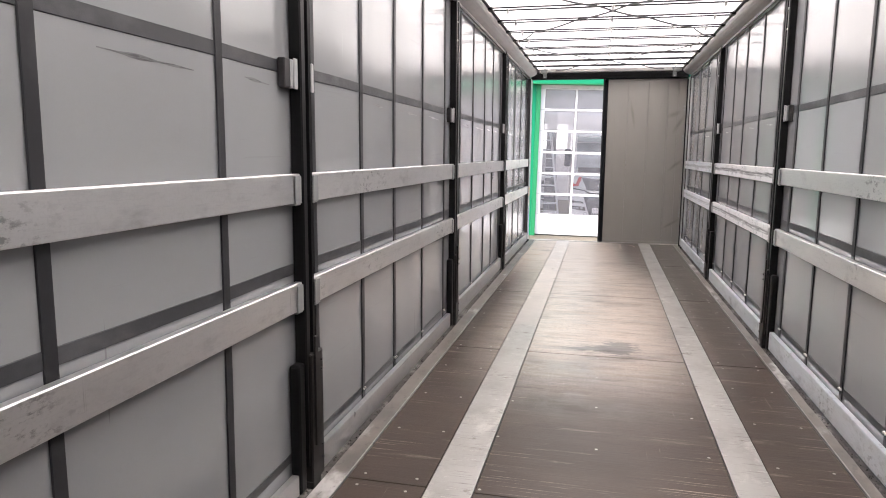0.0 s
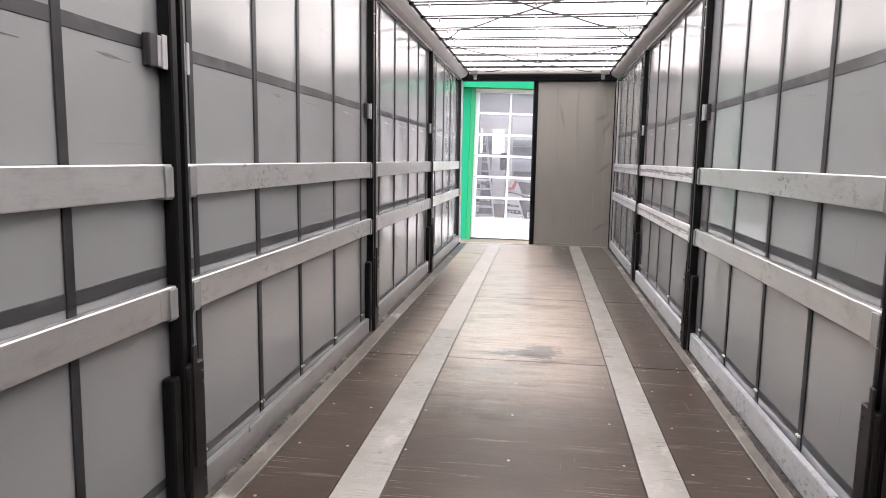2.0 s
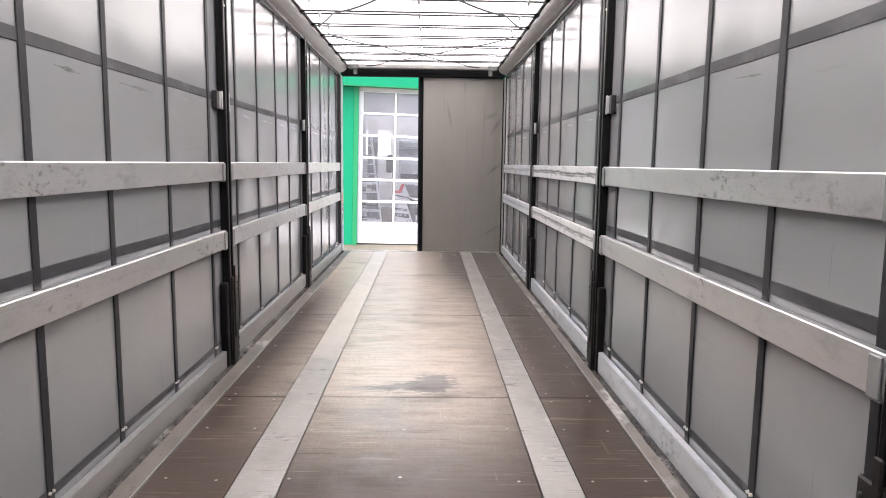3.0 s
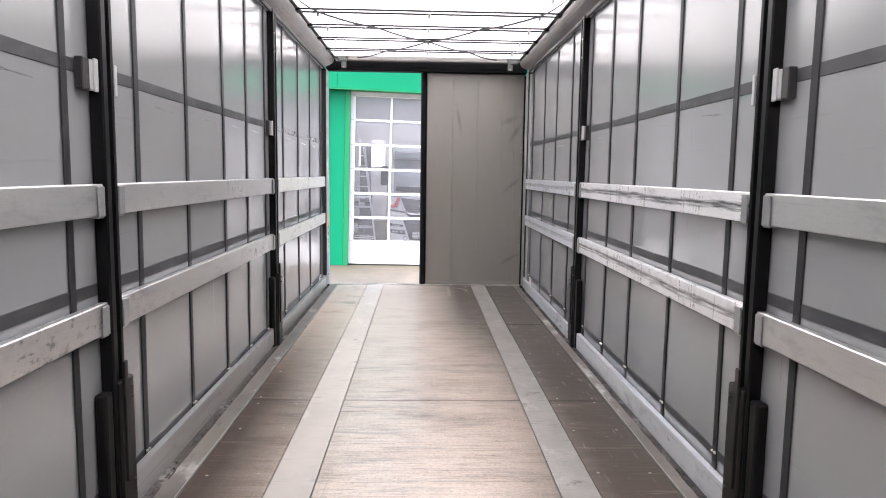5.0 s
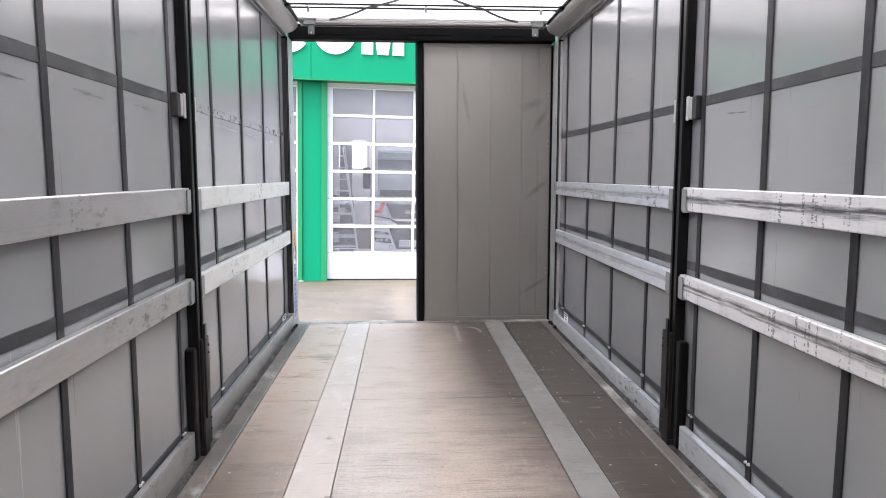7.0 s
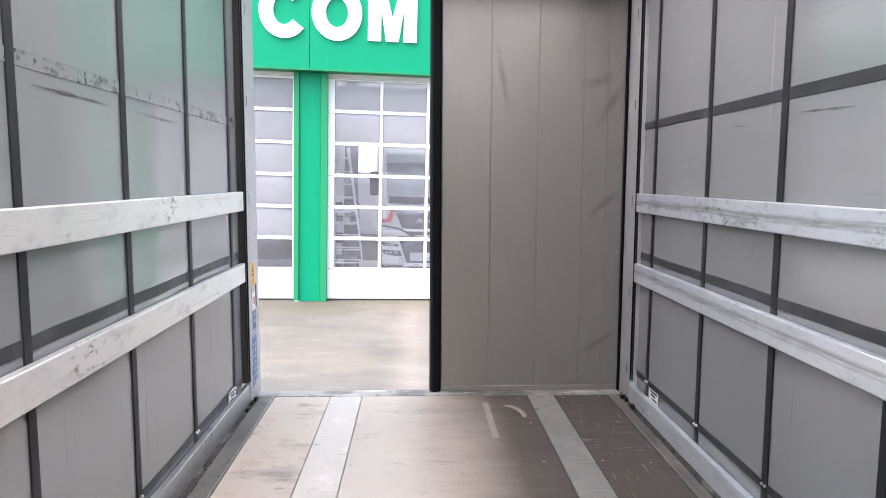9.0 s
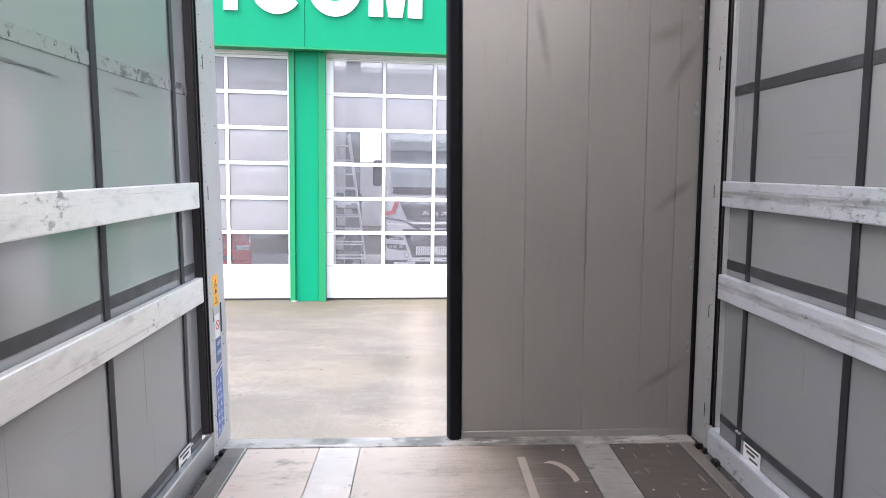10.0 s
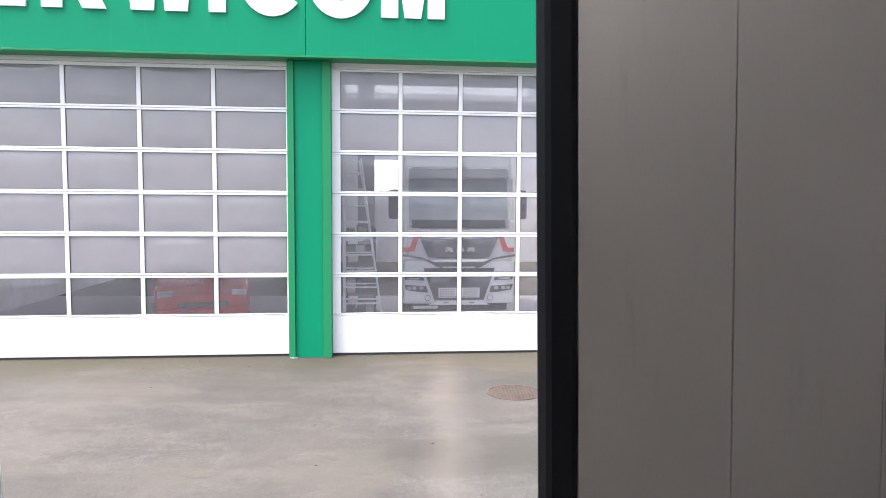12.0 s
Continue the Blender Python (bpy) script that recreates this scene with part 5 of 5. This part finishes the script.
    fpart("visor_bracket", boxed(-0.04, 0.04, 0.08, 0.16, 2.78, 2.84), CABD, sv)
    return th


build_lorry(FACADE @ Matrix.Translation((2.135, 3.40, 0.012)))


LADDER = plain("pale_aluminium", (0.66, 0.67, 0.68), 0.4, 0.15, 40, 0.06)


def build_ladder(m):
    th = thing("platform_ladder", "aluminium platform ladder with rungs standing behind the gate", "ladder", m=m)
    for y, x_top in ((0.0, 0.30), (0.55, 0.26)):
        for x0, x1 in ((0.0, 0.0), (0.70, x_top)):
            fpart("rail", cyl(bmesh.new(), (x0, y, 0.0), (x1, y, 3.05), 0.018, 8), LADDER, th)
        for k in range(10):
            z = 0.24 + 0.285 * k
            fpart("rung", boxed(0.0, 0.70 - (0.70 - x_top) * z / 3.05, y - 0.02, y + 0.02, z - 0.013, z + 0.013, 0.004), LADDER, th)
    pf = fpart("platform", boxed(0.0, 0.34, 0.0, 0.55, 1.62, 1.66, 0.005), LADDER, th, "small ribbed platform")
    for z in (0.9, 1.8, 2.7):
        fpart("brace", cyl(bmesh.new(), (0.01, 0.0, z), (0.01, 0.55, z - 0.3), 0.012, 6), LADDER, th)
    for x in (0.02, 0.68):
        for y in (0.0, 0.55):
            fpart("castor", cyl(bmesh.new(), (x - 0.015, y, 0.05), (x + 0.015, y, 0.05), 0.05, 12), TYRE, th, "black rubber castor")
    return th


build_ladder(FACADE @ Matrix.Translation((-0.085, 1.75, 0.012)))


COLUMN = plain("grey_column_paint", (0.24, 0.245, 0.25), 0.5)
RACK = plain("rack_grey_paint", (0.13, 0.135, 0.14), 0.5)


def build_rack(m):
    th = thing("storage_rack", "dark steel storage rack with stacked parts", "shelf", m=m)
    for x in (0.0, 0.55):
        for y in (0.0, 0.5):
            fpart("upright", boxed(x, x + 0.04, y, y + 0.04, 0.0, 1.78), RACK, th)
    rr = random.Random(8)
    for k in range(5):
        z = 0.15 + 0.38 * k
        sh = fpart("shelf", boxed(0.0, 0.59, 0.0, 0.54, z, z + 0.03), RACK, th)
        for i in range(3):
            a = 0.04 + 0.18 * i
            fpart("box", boxed(a, a + 0.15, 0.03, 0.4, z + 0.031, z + 0.12 + 0.16 * rr.random(), 0.005), HALLF if rr.random() < 0.35 else RACK, sh)
    return th


hc = thing("hall_column", "grey steel column standing in the hall", "column", m=FACADE @ Matrix.Translation((0.10, 3.9, 0.012)))
fpart("shaft", boxed(0.0, 0.34, 0.0, 0.30, 0.02, ROOF_H - 0.22, 0.01), COLUMN, hc)
fpart("base_plate", boxed(-0.06, 0.40, -0.06, 0.36, 0.0, 0.02, 0.004), RACK, hc, "dark steel base plate")
build_rack(FACADE @ Matrix.Translation((-0.12, 2.9, 0.012)))


def build_car(m):
    th = thing("car", "red hatchback car parked behind the clouded gate", "car", m=m)
    RED = plain("red_car_paint", (0.42, 0.015, 0.013), 0.22, 0.0, 10, 0.05)
    prof = [(0.0, 0.30), (-0.02, 0.62), (0.10, 0.78), (1.0, 0.95), (1.6, 1.42), (3.0, 1.45), (3.7, 1.0), (3.8, 0.35)]
    bm = prism(bmesh.new(), prof, -0.82, 0.82, "x")
    bmesh.ops.bevel(bm, geom=[e for e in bm.edges if abs(e.verts[0].co.x - e.verts[1].co.x) < 1e-4], offset=0.12, segments=3, profile=0.5, affect="EDGES")
    fpart("body", bm, RED, th)
    fpart("windscreen", prism(bmesh.new(), [(1.0, 0.97), (1.57, 1.40), (1.54, 1.43), (0.96, 0.99)], -0.66, 0.66, "x"), SCREEN, th, "dark windscreen")
    fpart("grille", boxed(-0.42, 0.42, -0.03, 0.02, 0.40, 0.50, 0.01), CABD, th, "dark grille slot")
    fpart("bumper", boxed(-0.80, 0.80, -0.06, 0.15, 0.22, 0.40, 0.05, 2), RED, th)
    for s in (-1, 1):
        fpart("headlight", boxed(s * 0.48, s * 0.76, -0.02, 0.10, 0.58, 0.70, 0.03, 2), LAMP, th)
        for y in (0.75, 3.1):
            wh = fpart("wheel", cyl(bmesh.new(), (s * 0.62, y, 0.31), (s * 0.83, y, 0.31), 0.31, 20), TYRE, th, "black tyre")
            fpart("rim", cyl(bmesh.new(), (s * 0.82, y, 0.31), (s * 0.84, y, 0.31), 0.20, 16), CHROME, wh)
        fpart("mirror", boxed(s * 0.80, s * 0.98, 1.15, 1.28, 0.95, 1.08, 0.03), RED, th)
    return th


build_car(FACADE @ Matrix.Translation((-2.62, 2.3, 0.012)) @ Matrix.Rotation(radians(14), 4, "Z"))

# ---- trailer floor: plywood sheets, steel strips, side profiles ----
floor = solid("floor", boxed(-1.262, 1.262, Y0, 11.99, -0.14, -0.022), GAP, "brown plywood trailer floor with two galvanised steel strips", "floor", "", "structure")
JOINTS = [Y0, -0.990, 1.145, 3.280, 5.415, 7.550, 9.685, 11.866]
LANES = [(-1.076, -0.714), (-0.510, 0.574), (0.750, 1.108)]
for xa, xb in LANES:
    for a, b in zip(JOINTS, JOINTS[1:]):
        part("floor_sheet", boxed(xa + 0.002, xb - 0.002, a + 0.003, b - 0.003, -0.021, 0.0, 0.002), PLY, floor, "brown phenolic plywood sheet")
for xa, xb in ((-0.713, -0.511), (0.575, 0.749)):
    cuts = [Y0, 1.6, 6.18, 10.0, 11.862]
    for a, b in zip(cuts, cuts[1:]):
        part("steel_strip", boxed(xa + 0.001, xb - 0.001, a + 0.001, b - 0.001, -0.021, 0.0015, 0.0015), GALV_GLARE if xa < 0 and a > 6 else GALV, floor, "galvanised steel strip with doorway glare painted pale" if xa < 0 and a > 6 else "galvanised steel strip")
for s in (-1, 1):
    inner = -1.080 if s < 0 else 1.112
    part("side_profile", boxed(inner, s * 1.174, Y0, 11.862, -0.021, 0.004, 0.003), EDGE, floor, "dirty steel side profile")
    part("gutter", boxed(s * 1.176, s * 1.236, Y0, 11.862, -0.021, -0.009), GRIME, floor, "grimy gutter beside the rail")
    bm = bmesh.new()
    rg = random.Random(31 + s)
    for k in range(420):
        yy, xx, r = rg.uniform(0.6, 11.7), s * rg.uniform(1.178, 1.206), rg.uniform(0.002, 0.006)
        bmesh.ops.create_icosphere(bm, subdivisions=1, radius=1, matrix=Matrix.LocRotScale((xx, yy, -0.009 + r * 0.3), Euler((rg.random() * 3, rg.random() * 3, 0)), (r, r * rg.uniform(1.0, 2.6), r * 0.6)))
    tagged(part("grit", bm, GRIME, floor, "loose grit and dirt along the gutter"), kind="stuff")
    part("profile_lip", boxed(-1.0775 if s < 0 else 1.1095, -1.084 if s < 0 else 1.116, Y0, 11.862, -0.010, 0.0065, 0.001), GALV, floor, "bright worn lip")
# screws in rows across the sheets
bm = bmesh.new()
rnd = random.Random(4)
for a, b in zip(JOINTS[1:], JOINTS[2:]):
    for y in (a + 0.05, a + 0.58, a + 1.11, a + 1.66, b - 0.05):
        for x in (-1.02, -0.78, -0.49, -0.02, 0.50, 0.80, 1.03):
            xx, yy = x + rnd.uniform(-0.012, 0.012), y + rnd.uniform(-0.02, 0.02)
            cyl(bm, (xx, yy, -0.002), (xx, yy, 0.0016), 0.0085, 7, 0.007)
tagged(part("screws", bm, SCREW, floor, "countersunk floor screws"), kind="stuff")
TAPE = plain("tape_residue", (0.34, 0.29, 0.25), 0.5)
t1 = solid("tape_mark", boxed(0.262, 0.300, 11.12, 11.72, 0.0006, 0.0018), TAPE, "pale worn tape residue on the plywood", "tape mark")
bm = bmesh.new()
arc = [(0.395 + 0.10 * math.sin(a), 11.66 - 0.20 * (1 - math.cos(a))) for a in steps(0.0, 1.6, 8)]
prism(bm, [(x - 0.014, y - 0.01) for x, y in arc] + [(x + 0.014, y + 0.01) for x, y in reversed(arc)], 0.0006, 0.0018, "z")
solid("tape_mark", bm, TAPE, "pale curved tape residue on the plywood", "tape mark")
